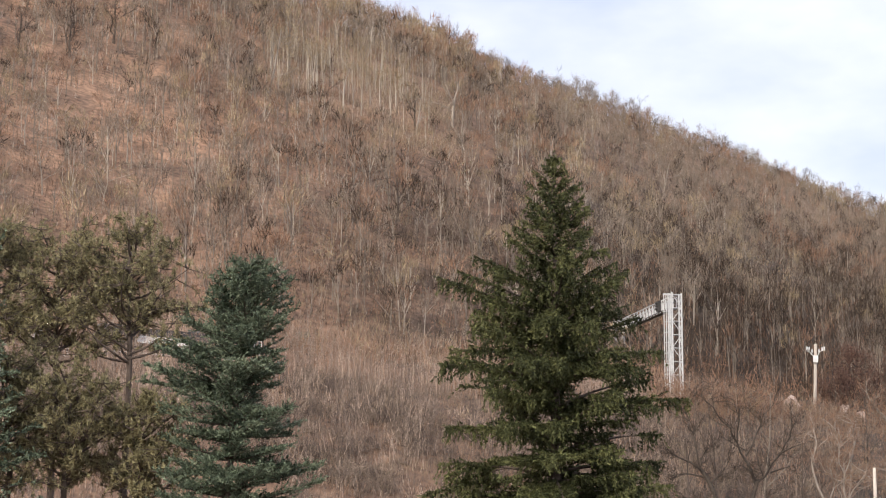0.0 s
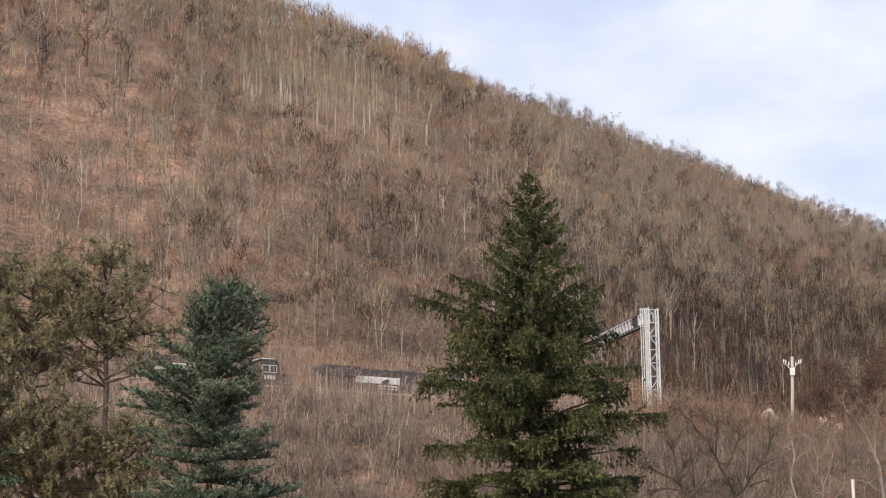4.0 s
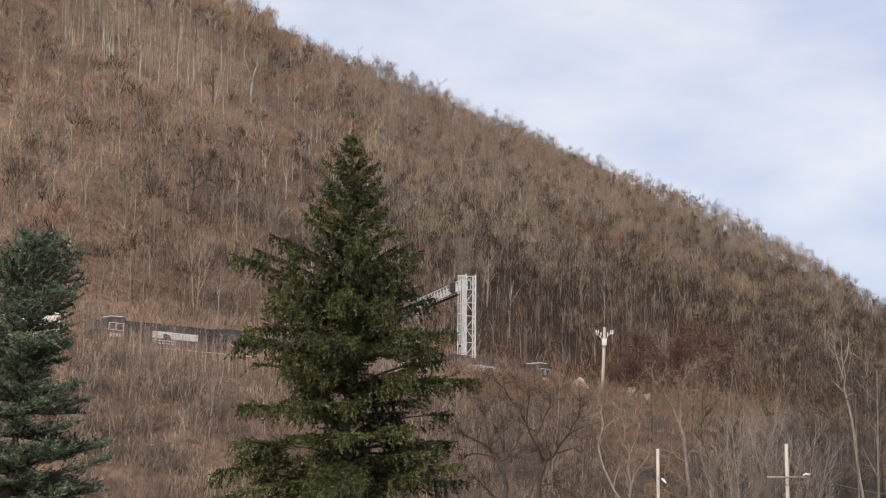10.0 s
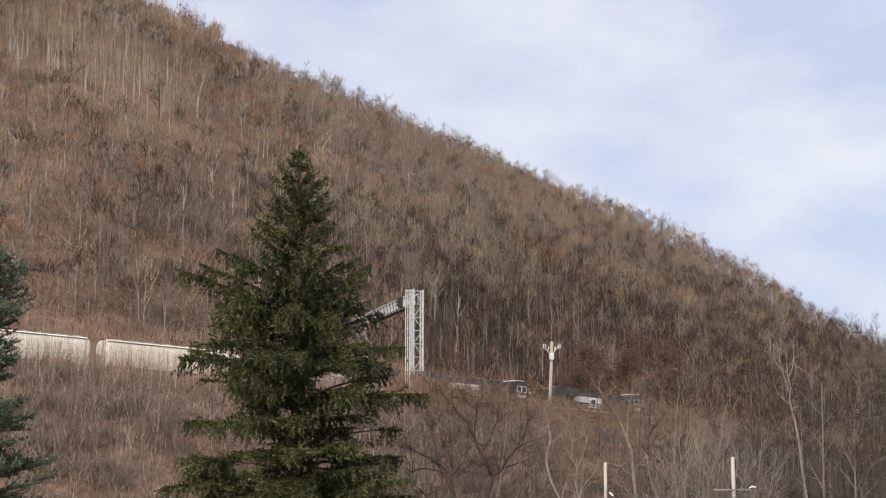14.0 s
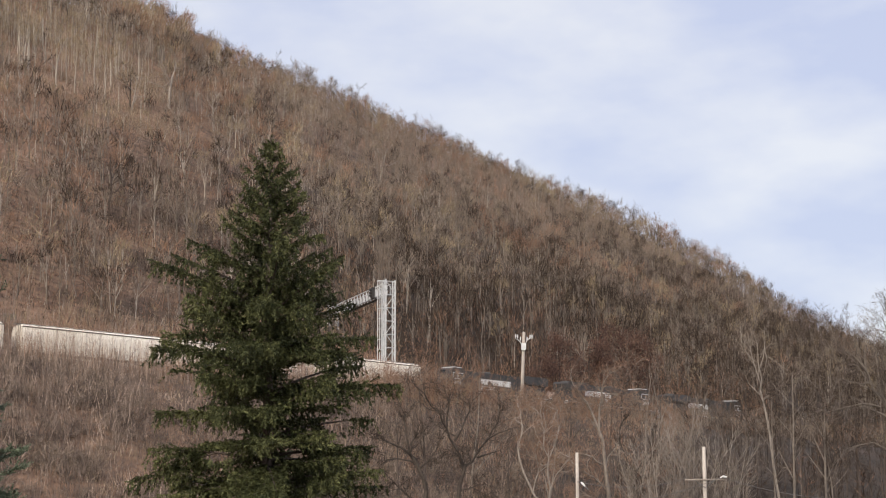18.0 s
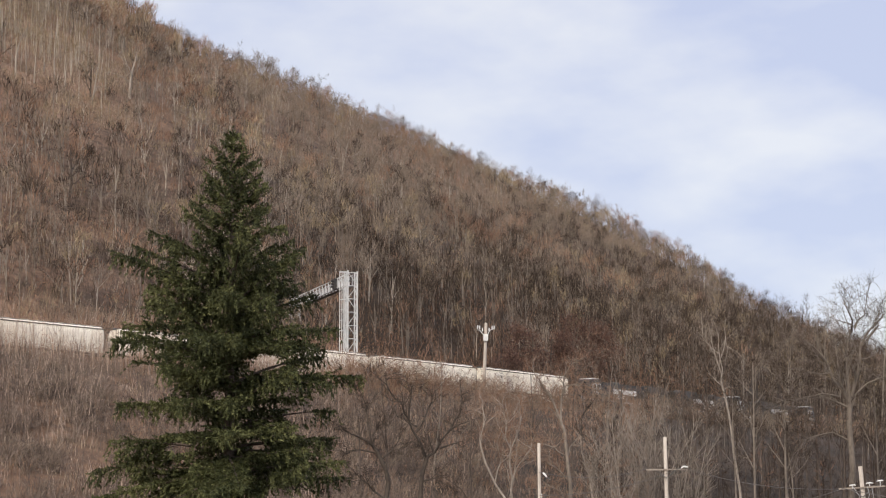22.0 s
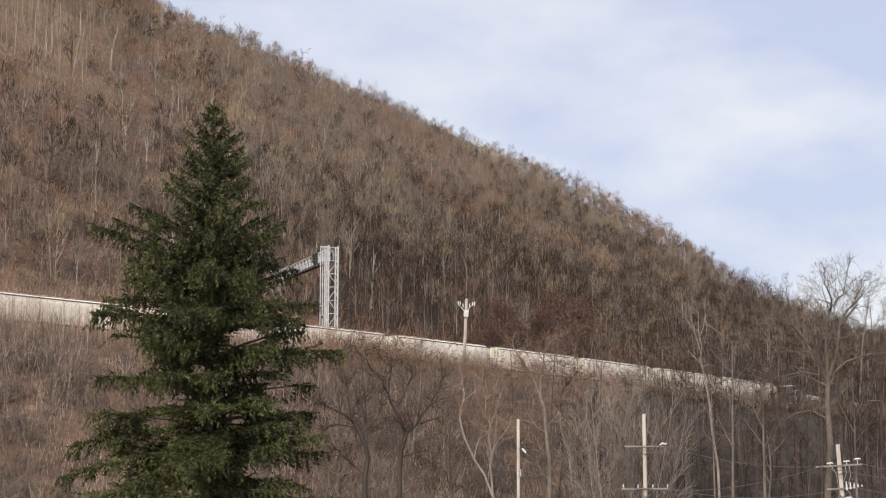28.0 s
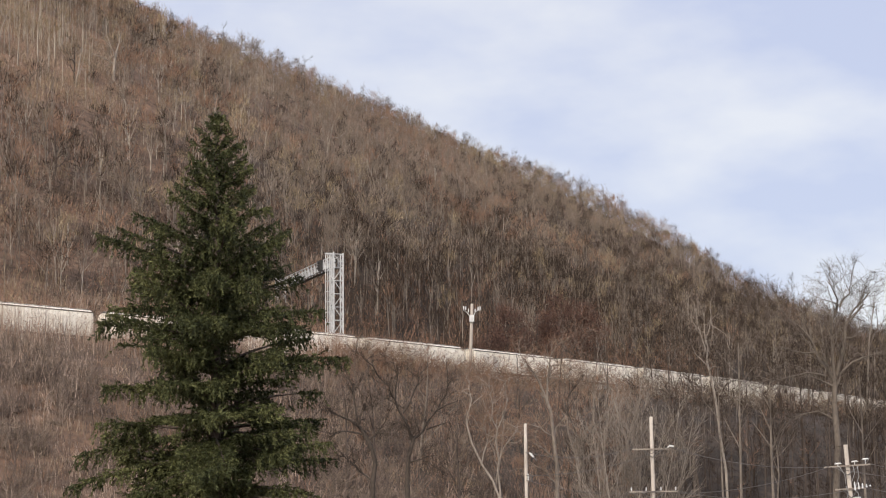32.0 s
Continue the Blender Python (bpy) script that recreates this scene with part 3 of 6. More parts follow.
# ---- signal gantry ----
def make_gantry():
    base = bearing(-1.0, 224.0)
    base.z = ground_at(base.x, base.y)
    top_z = 10.6 + 224 * math.tan(radians(7.03))
    h = top_z - base.z
    o = thing("signal_gantry", Matrix.Translation(base) @ pose(0, 0, 0, 0, 0, 16), "white galvanised lattice signal gantry above the track", "signal gantry")
    hw = 0.65

    def tower(cx, cy, hh, owner):
        corners = [(-hw, -hw), (hw, -hw), (hw, hw), (-hw, hw)]
        for x, y in corners:
            lg = Bits()
            lg.box((cx + x - 0.09, cy + y - 0.09, -1.5), (cx + x + 0.09, cy + y + 0.09, hh + (0.25 if x < 0 else 0.1)))
            part("leg", lg, M_STEEL, owner)
        n = max(4, round(hh / 1.9))
        for i in range(n):
            z0, z1 = hh * i / n, hh * (i + 1) / n
            for k in range(4):
                (xa, ya), (xb, yb) = corners[k], corners[(k + 1) % 4]
                br = Bits()
                br.bar((cx + xa, cy + ya, z1 - 0.06), (cx + xb, cy + yb, z1 - 0.06), 0.05)
                if i % 2:
                    br.bar((cx + xa, cy + ya, z0), (cx + xb, cy + yb, z1), 0.045)
                else:
                    br.bar((cx + xb, cy + yb, z0), (cx + xa, cy + ya, z1), 0.045)
                # back and left faces take the darker steel, shade put into their colour
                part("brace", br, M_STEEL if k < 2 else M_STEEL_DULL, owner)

    tower(0.17, 0, h, o)
    lad = Bits()
    for x in (-0.72, -1.05):
        lad.bar((x, -hw - 0.1, -0.5), (x, -hw - 0.1, h + 0.05), 0.07, 6)
    for k in range(int(h / 0.33)):
        lad.bar((-0.72, -hw - 0.1, 0.33 * k), (-1.05, -hw - 0.1, 0.33 * k), 0.022)
    part("ladder", lad, M_STEEL, o)
    cage = Bits()
    for x, y in ((-1.35, -hw - 0.2), (-1.62, -hw - 0.05)):
        cage.bar((x, y, 1.0), (x, y, h - 0.1), 0.055, 6)
    for k in range(int((h - 1.2) / 1.4)):
        z = 1.2 + 1.4 * k
        cage.tube([(-0.72, -hw - 0.1, z), (-0.95, -hw - 0.5, z), (-1.35, -hw - 0.45, z), (-1.64, -hw - 0.08, z), (-1.5, -hw + 0.2, z)], [0.045] * 5, 4)
    cage.box((-1.68, -hw - 0.3, h - 0.14), (-0.68, -hw + 0.2, h + 0.02))
    part("ladder_cage", cage, M_STEEL, o, "pale hooped safety cage round the ladder")
    length = 33.0
    for x in (-0.55, 0.55):
        for z in (h - 1.75, h - 0.3):
            ch = Bits()
            ch.tube([(x, 0.65, z), (x, length, z)], [0.075, 0.075], 4)
            # lower chords darker than upper ones, as painted shade
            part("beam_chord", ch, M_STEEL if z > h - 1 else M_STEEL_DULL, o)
    for k in range(18):
        y0 = 0.8 + k * (length - 0.8) / 18
        y1 = 0.8 + (k + 1) * (length - 0.8) / 18
        for x in (-0.55, 0.55):
            lt = Bits()
            lt.bar((x, y0, h - 1.75), (x, y0, h - 0.3), 0.085)
            part("beam_post", lt, M_STEEL, o)
            lt = Bits()
            lt.bar((x, y0, h - 1.75), (x, y1, h - 0.3), 0.028)
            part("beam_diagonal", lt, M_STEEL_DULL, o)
        if k % 2:
            rl = Bits()
            rl.bar((-1.15, y0, h - 1.9), (-1.15, y0, h - 0.85), 0.035).bar((-1.15, y0, h - 1.87), (-0.55, y0, h - 1.75), 0.035)
            part("rail_post", rl, M_STEEL_GREY, o)
    deck = Bits()
    deck.box((-0.3, 0.8, h - 1.88), (0.2, length, h - 1.83))
    part("walkway", deck, M_GRIME, o, "dark grating walkway in the beam")
    sg = Bits()
    sg.box((-1.0, 4.6, h - 1.75), (-0.62, 5.9, h - 0.3))
    signal = part("signal_head", sg, M_BLACK, o, "black signal target on the beam")
    for z in (h - 1.4, h - 1.0, h - 0.6):
        hd = Bits()
        hd.tube([(-1.0, 5.25, z), (-1.3, 5.25, z)], [0.15, 0.17], 10)
        part("signal_hood", hd, M_BLACK, signal)
    tower(0.17, length + 0.65, h, o)
    fd = Bits()
    fd.box((-1.7, -1.3, -2.0), (1.3, 1.3, -0.02), taper=0.05)
    part("foundation", fd, M_CONCRETE, o)
    return o


make_gantry()


# ---- poles and wires ----
def make_pole(name, az, r, top_el, lean, arms, label, thick=0.16, base_z=None):
    """A wooden pole; arms: (metres below the top, half length, turn, insulators)."""
    b = bearing(az, r)
    b.z = ground_at(b.x, b.y) - 0.3
    top = 10.6 + r * math.tan(radians(top_el))
    h = top - b.z
    o = thing(name, Matrix.Translation(b) @ pose(0, 0, 0, 0, lean, -az), label, "utility pole", "utility poles")
    pl = Bits()
    pl.tube([(0, 0, 0), (0, 0, h * 0.5), (0, 0, h)], [thick * 1.25, thick * 1.1, thick], 12)
    part("pole", pl, M_WOOD, o, smooth=True)
    for down, half, turn, ins in arms:
        z = h - down
        rot = pose(0, 0, 0, 0, 0, turn)
        ab = Bits()
        ab.box((-half, -thick - 0.10, z - 0.045), (half, -thick - 0.01, z + 0.045))
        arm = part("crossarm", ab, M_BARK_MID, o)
        arm.matrix_local = rot
        br = Bits()
        br.bar((-half * 0.5, -thick - 0.05, z - 0.05), (0, -thick - 0.05, z - 0.55), 0.025)
        br.bar((half * 0.5, -thick - 0.05, z - 0.05), (0, -thick - 0.05, z - 0.55), 0.025)
        part("arm_brace", br, M_STEEL_DULL, arm)
        for i in range(ins):
            x = -half * 0.92 + 2 * half * 0.92 * i / max(ins - 1, 1)
            ib = Bits()
            ib.tube([(x, -thick - 0.06, z + 0.045), (x, -thick - 0.06, z + 0.16), (x, -thick - 0.06, z + 0.3)], [0.02, 0.045, 0.03], 8)
            part("insulator", ib, M_PORCELAIN, arm)
    return o, h


track_pole, tp_h = make_pole("track_pole", 3.62, 226.0, 5.28, 2.2, [], "pale wooden pole with brackets beside the track", 0.2)
for sx in (-1, 1):
    arm = Bits()
    arm.tube([(sx * 0.2, -0.2, tp_h - 1.75), (sx * 0.5, -0.2, tp_h - 1.25 + 0.15 * sx), (sx * 0.85, -0.2, tp_h - 0.95 + 0.1 * sx), (sx * 1.15, -0.2, tp_h - 0.9 + 0.1 * sx)], [0.05, 0.05, 0.04, 0.04], 6)
    part("bracket", arm, M_STEEL, track_pole)
    for dx, dz in ((0.45, 1.0), (0.85, 0.72), (1.12, 0.68)):
        ib = Bits()
        ib.tube([(sx * dx, -0.25, tp_h - dz - 0.25), (sx * dx, -0.25, tp_h - dz), (sx * dx, -0.25, tp_h - dz + 0.3)], [0.045, 0.10, 0.065], 8)
        part("insulator", ib, M_PORCELAIN, track_pole)
bx = Bits()
bx.box((-0.3, -0.6, tp_h - 2.5), (0.35, -0.2, tp_h - 1.6))
part("junction_box", bx, M_STEEL, track_pole, "pale metal box below the brackets")

pole_a, pa_h = make_pole("utility_pole", 5.51, 110.0, 1.13, 0.0, [], "bare pale utility pole in front of the brush", 0.105)
lamp_arm = Bits()
lamp_arm.tube([(0.24, -0.2, pa_h - 1.93), (0.34, -0.22, pa_h - 2.02), (0.5, -0.25, pa_h - 2.2)], [0.05, 0.075, 0.05], 8)
lamp = part("bracket_lamp", lamp_arm, M_WHITE, pole_a, "small white bracket lamp")
stay = Bits()
stay.tube([(0.1, -0.15, pa_h - 1.9), (0.26, -0.2, pa_h - 1.94)], [0.02, 0.02], 5).tube([(0.48, -0.24, pa_h - 2.18), (0.72, -0.25, pa_h - 2.42)], [0.035, 0.03], 5)
part("lamp_bracket", stay, M_STEEL_DULL, lamp)
fit_b = Bits()
for k, z in enumerate((3.45, 3.6, 3.75)):
    fit_b.tube([(0.08, -0.15, pa_h - z), (0.3, -0.18, pa_h - z + 0.08), (0.45, -0.2, pa_h - z - 0.04)], [0.022, 0.04, 0.02], 6)
part("wire_brackets", fit_b, M_STEEL_DULL, pole_a)
spool = Bits()
spool.tube([(0.14, -0.16, pa_h - 3.3), (0.14, -0.16, pa_h - 3.75)], [0.05, 0.05], 8)
part("wire_rack", spool, M_STEEL, pole_a)

pole_b, pb_h = make_pole("utility_pole", 9.86, 112.0, 1.31, -0.4, [(2.15, 1.32, 6, 0), (4.95, 1.6, 6, 4)], "pale utility pole with two crossarms among bare trees", 0.12)
bl = Bits()
bl.tube([(1.0, -0.25, pb_h - 2.06), (1.2, -0.25, pb_h - 1.96), (1.45, -0.25, pb_h - 2.0)], [0.03, 0.075, 0.05], 8)
part("lamp_head", bl, M_WHITE, pole_b, "small white lamp on the crossarm end")
pole_c, pc_h = make_pole("utility_pole", 16.66, 102.0, 0.30, -3.6, [(1.25, 1.35, -8, 0), (2.6, 0.9, 12, 0)], "leaning utility pole crowded with crossarms and fittings", 0.125)
for cx, cz in ((-0.55, 1.08), (0.42, 1.02), (1.05, 0.92)):
    cap = Bits()
    cap.tube([(cx - 0.2, -0.25, pc_h - cz - 0.02), (cx - 0.12, -0.25, pc_h - cz), (cx + 0.12, -0.25, pc_h - cz + 0.01), (cx + 0.2, -0.25, pc_h - cz - 0.02)], [0.02, 0.045, 0.045, 0.02], 8)
    cap.tube([(cx, -0.25, pc_h - cz), (cx, -0.2, pc_h - 1.28)], [0.025, 0.025], 6)
    part("line_insulator", cap, M_STEEL, pole_c, "pale horizontal line insulator")
loops = Bits()
for x0, z0, x1, z1 in ((-0.5, 1.2, -0.2, 2.3), (0.3, 1.2, 0.15, 2.2), (0.55, 1.3, 0.35, 2.5), (-0.2, 2.4, -0.3, 3.3), (0.2, 2.6, 0.45, 3.2)):
    loops.tube([(x0, -0.3, pc_h - z0), ((x0 + x1) / 2 + 0.14, -0.36, pc_h - (z0 + z1) / 2), (x1, -0.3, pc_h - z1)], [0.022, 0.022, 0.022], 5)
part("jumper_wires", loops, M_STEEL_GREY, pole_c)
tr = Bits()
tr.tube([(0.35, -0.35, pc_h - 4.0), (0.35, -0.35, pc_h - 3.1)], [0.24, 0.24], 12)
part("transformer", tr, M_STEEL, pole_c, "grey cylindrical transformer")
fc = Bits()
for k in range(5):
    fc.tube([(0.3 + 0.22 * k, -0.3, pc_h - 2.7 + 0.04 * k), (0.3 + 0.22 * k, -0.3, pc_h - 2.2 - 0.06 * k)], [0.06, 0.035], 6)
part("fuse_cutouts", fc, M_PORCELAIN, pole_c)


def wire(a, b, sag, r=0.02):
    pts = [a.lerp(b, k / 14) - Vector((0, 0, sag * 4 * (k / 14) * (1 - k / 14))) for k in range(15)]
    c = Bits()
    c.tube(pts, [r] * 15, 4)
    return tagged(new("overhead_wire", c.mesh("overhead_wire", M_WIRE)), "thin sagging overhead wire between the poles", "wire", "overhead wires")


def pole_point(ob, h, down, x=0.0):
    return ob.matrix_world @ Vector((x, -0.25, h - down))


bpy.context.view_layer.update()
far_right = bearing(24, 96, 10.5)
for down_a, down_b, x in ((1.9, 2.0, -1.0), (3.4, 2.05, 1.0), (3.7, 4.9, 0.4)):
    wire(pole_point(pole_a, pa_h, down_a), pole_point(pole_b, pb_h, down_b, x), 0.5)
for down_b, down_c, x in ((2.0, 1.2, 1.1), (4.85, 1.25, -1.2), (4.85, 2.5, 1.2)):
    wire(pole_point(pole_b, pb_h, down_b, x), pole_point(pole_c, pc_h, down_c, x * 0.9), 0.7)
for down_c, x in ((1.2, 1.2), (1.2, -1.2), (2.5, 0.6)):
    wire(pole_point(pole_c, pc_h, down_c, x), far_right + Vector((x, 0, -down_c)), 0.6)


# ---- plant geometry ----
def unit(a):
    return a / np.maximum(np.linalg.norm(a, axis=-1, keepdims=True), 1e-9)


def slivers(rng, start, end, width, diamond=False):
    """Thin tapering twigs or sprays, one or two triangles each."""
    d = end - start
    side = unit(np.cross(d, rng.normal(size=d.shape))) * (np.asarray(width).reshape(-1, 1) / 2)
    n = len(start)
    if diamond:
        mid = start + d * 0.45
        v = np.stack([start, mid + side, end, mid - side], 1).reshape(-1, 3)
        i = np.arange(n)[:, None] * 4
        return v, np.concatenate([i + [0, 1, 2], i + [0, 2, 3]])
    v = np.stack([start - side, start + side, end], 1).reshape(-1, 3)
    return v, np.arange(3 * n).reshape(-1, 3)


def cones(start, end, r0, r1, sides=3):
    """Tapering limbs from start to end."""
    d = unit(end - start)
    ref = np.where(np.abs(d[:, 2:3]) < 0.9, [[0.0, 0.0, 1.0]], [[1.0, 0.0, 0.0]])
    a = unit(np.cross(d, ref))
    b = np.cross(d, a)
    ang = np.arange(sides) * 2 * math.pi / sides
    ring = a[:, None, :] * np.cos(ang)[None, :, None] + b[:, None, :] * np.sin(ang)[None, :, None]
    lo = start[:, None, :] + ring * np.asarray(r0).reshape(-1, 1, 1)
    hi = end[:, None, :] + ring * np.asarray(r1).reshape(-1, 1, 1)
    v = np.concatenate([lo, hi], 1).reshape(-1, 3)
    k = np.arange(sides)
    k2 = (k + 1) % sides
    f = np.concatenate([np.stack([k, k2, sides + k2], 1), np.stack([k, sides + k2, sides + k], 1)])
    f = (np.arange(len(start))[:, None, None] * 2 * sides + f[None]).reshape(-1, 3)
    return v, f


def gather(pieces):
    """Joins (v, f, slot) pieces."""
    vs, fs, ss, n = [], [], [], 0
    for v, f, s in pieces:
        vs.append(v)
        fs.append(f + n)
        ss.append(np.full(len(f), s))
        n += len(v)
    return np.concatenate(vs), np.concatenate(fs), np.concatenate(ss)


def forest_tree(rng, h, spread, limbs, twigs, girth, wide=0.05, low=0.3, rises=(0.5, 1.3)):
    """A bare tree of the far woods: slots 0 trunk, 1 limbs and twigs."""
    tz = np.array([0, 0.3, 0.6, 0.9]) * h
    pts = np.stack([np.cumsum(rng.normal(0, 0.018 * h, 4)), np.cumsum(rng.normal(0, 0.018 * h, 4)), tz], 1)
    pts[0, 2] = -0.8
    rad = girth * np.array([1, 0.8, 0.5, 0.12])
    pieces = [(*cones(pts[:-1], pts[1:], rad[:-1], rad[1:]), 0)]
    u = rng.uniform(low, 0.95, limbs)
    start = np.stack([np.interp(u * h, tz, pts[:, k]) for k in range(3)], 1)
    a = rng.uniform(0, 2 * math.pi, limbs)
    rise = rng.uniform(*rises, limbs)
    ln = spread * (1.15 - u) * rng.uniform(0.7, 1.3, limbs) * 1.3
    d = unit(np.stack([np.cos(a), np.sin(a), rise], 1))
    end = start + d * ln[:, None]
    pieces.append((*cones(start, end, girth * 0.35 * (1.2 - u), np.full(limbs, 0.015)), 1))
    i = rng.integers(0, limbs, twigs)
    w = rng.uniform(0.25, 1.0, twigs)
    s = start[i] + (end[i] - start[i]) * w[:, None]
    td = unit(d[i] * 0.8 + rng.normal(0, 0.65, (twigs, 3)) + [0, 0, 0.3])
    e = s + td * (ln[i] * rng.uniform(0.35, 0.8, twigs))[:, None]
    pieces.append((*slivers(rng, s, e, np.full(twigs, wide)), 1))
    return gather(pieces)


def scatter(name, protos, where, sizes, turns, slot_of, mats, label, category, kind="stuff", lean=None):
    """Joins many copies of a few plants into one mesh."""
    vs, fs, ss, n = [], [], [], 0
    rng = np.random.default_rng(len(where))
    which = rng.integers(0, len(protos), len(where))
    for k, (v, f, s) in enumerate(protos):
        idx = np.nonzero(which == k)[0]
        if not len(idx):
            continue
        c, sn = np.cos(turns[idx])[:, None], np.sin(turns[idx])[:, None]
        sz = sizes[idx][:, None]
        x = (v[None, :, 0] * c - v[None, :, 1] * sn) * sz + where[idx, 0:1]
        y = (v[None, :, 0] * sn + v[None, :, 1] * c) * sz + where[idx, 1:2]
        z = v[None, :, 2] * sz + where[idx, 2:3]
        vs.append(np.stack([x, y, z], 2).reshape(-1, 3))
        fs.append((f[None] + (np.arange(len(idx)) * len(v))[:, None, None]).reshape(-1, 3) + n)
        ss.append(slot_of[idx][:, s].reshape(-1))
        n += len(idx) * len(v)
    ob = new(name, tri_mesh(name, np.concatenate(vs), np.concatenate(fs), np.concatenate(ss), mats))
    return tagged(ob, label, category, kind=kind)


def spread_points(rng, n, az0, az1, d0, d1, r_max=760.0, keep=None, near=0.0):
    """Random places in the view between two distances from the track."""
    out = []
    while len(out) < n:
        p = rng.uniform(-40, 880, 4 * n)
        d = rng.uniform(d0, d1, 4 * n)
        q = track_q(p) + d
        x, y = UX * p + NX * q, UY * p + NY * q
        az, r = np.degrees(np.arctan2(x, y)), np.hypot(x, y)
        ok = (az > az0) & (az < az1) & (r < r_max) & (y > 40)
        if near:
            ok &= rng.uniform(size=len(x)) < (near / r) ** 2
        if keep is not None:
            ok &= keep(rng, x, y, d)
        out += list(zip(x[ok], y[ok], d[ok]))
    out = np.array(out[:n])
    return np.stack([out[:, 0], out[:, 1], ground_z(out[:, 0], out[:, 1])], 1), out[:, 2]


def cane_clump(rng, n, h, wide, spread, curve=0.15, twigs=1.0):
    base = rng.normal(0, spread, (n, 3)) * [1, 1, 0]
    tip = base + rng.normal(0, curve * h, (n, 3)) * [1, 1, 0.3] + np.stack([np.zeros(n), np.zeros(n), rng.uniform(0.55, 1.1, n) * h], 1)
    base[:, 2] = -0.4
    a = slivers(rng, base, tip, np.full(n, wide))
    k = int(n * twigs)
    i = rng.integers(0, n, k)
    u = rng.uniform(0.3, 0.9, k)[:, None]
    s = base[i] + (tip[i] - base[i]) * u
    e = s + unit(rng.normal(0, 0.6, (k, 3)) + [0, 0, 0.9]) * rng.uniform(0.15, 0.35, k)[:, None] * h
    b = slivers(rng, s, e, np.full(k, wide * 0.7))
    return gather([(*a, 0), (*b, 1)])


def branching(rng, base, direction, length, girth, levels, out, bend=0.22, kids=5, up=0.12, fork=0.35, child=(0.38, 0.62), angle=(0.6, 1.0), stem=1.0):
    """Adds the segments of one limb, and of those that grow from it, to out."""
    segs = 5 if levels > 1 else 3
    p, d = np.array(base, float), unit(np.array(direction, float))
    pts, dirs = [p], [d]
    for i in range(segs):
        d = unit(d + rng.normal(0, bend * stem, 3) + np.array([0, 0, up]))
        q = p + d * length / segs
        r0, r1 = girth * (1 - 0.75 * i / segs), girth * (1 - 0.75 * (i + 1) / segs)
        out.append((levels, p, q, r0, r1))
        p = q
        pts.append(p)
        dirs.append(d)
    if levels <= 0:
        return
    for k in range(kids):
        u = fork + (0.98 - fork) * (k + rng.uniform(0, 0.9)) / kids
        i = min(int(u * segs), segs - 1)
        w = u * segs - i
        s = pts[i] + (pts[i + 1] - pts[i]) * w
        turn = unit(np.cross(dirs[i], rng.normal(size=3)))
        nd = unit(dirs[i] * rng.uniform(0.5, 0.95) + turn * rng.uniform(*angle))
        branching(rng, s, nd, length * rng.uniform(*child) * (1.15 - 0.45 * u), girth * (1 - 0.75 * u) * rng.uniform(0.5, 0.7), levels - 1, out, bend * 1.15, kids if child[0] > 0.3 else 5, up, 0.2, (0.38, 0.62), angle)


def wood_tree(rng, h, girth, twigs, wide=0.04, fork=0.3, kids=7, child=(0.32, 0.55), angle=(0.6, 1.1), bend=0.13, up=0.1):
    """A bare broad-crowned tree with crooked limbs: slots 0 trunk and limbs, 1 twigs."""
    out = []
    branching(rng, (0, 0, -0.6), (0, 0, 1), h, girth, 2, out, bend, kids, up, fork, child, angle)
    big = [o for o in out if o[0] >= 1]
    fine = [o for o in out if o[0] == 0]
    a = [np.array([o[k] for o in big]) for k in range(1, 5)]
    pieces = [(*cones(a[0], a[1], np.maximum(a[2], 0.02), np.maximum(a[3], 0.014)), 0)]
    st, en = np.array([o[1] for o in fine]), np.array([o[2] for o in fine])
    pieces.append((*slivers(rng, st, en + (en - st) * 0.15, np.full(len(fine), wide * 1.3)), 1))
    i = rng.integers(0, len(fine), twigs)
    s0 = st[i] + (en[i] - st[i]) * rng.uniform(0, 1, twigs)[:, None]
    e0 = s0 + unit(unit(en[i] - st[i]) + rng.normal(0, 0.6, (twigs, 3)) + [0, 0, 0.15]) * rng.uniform(0.06, 0.15, twigs)[:, None] * h
    pieces.append((*slivers(rng, s0, e0, np.full(twigs, wide)), 1))
    return gather(pieces)


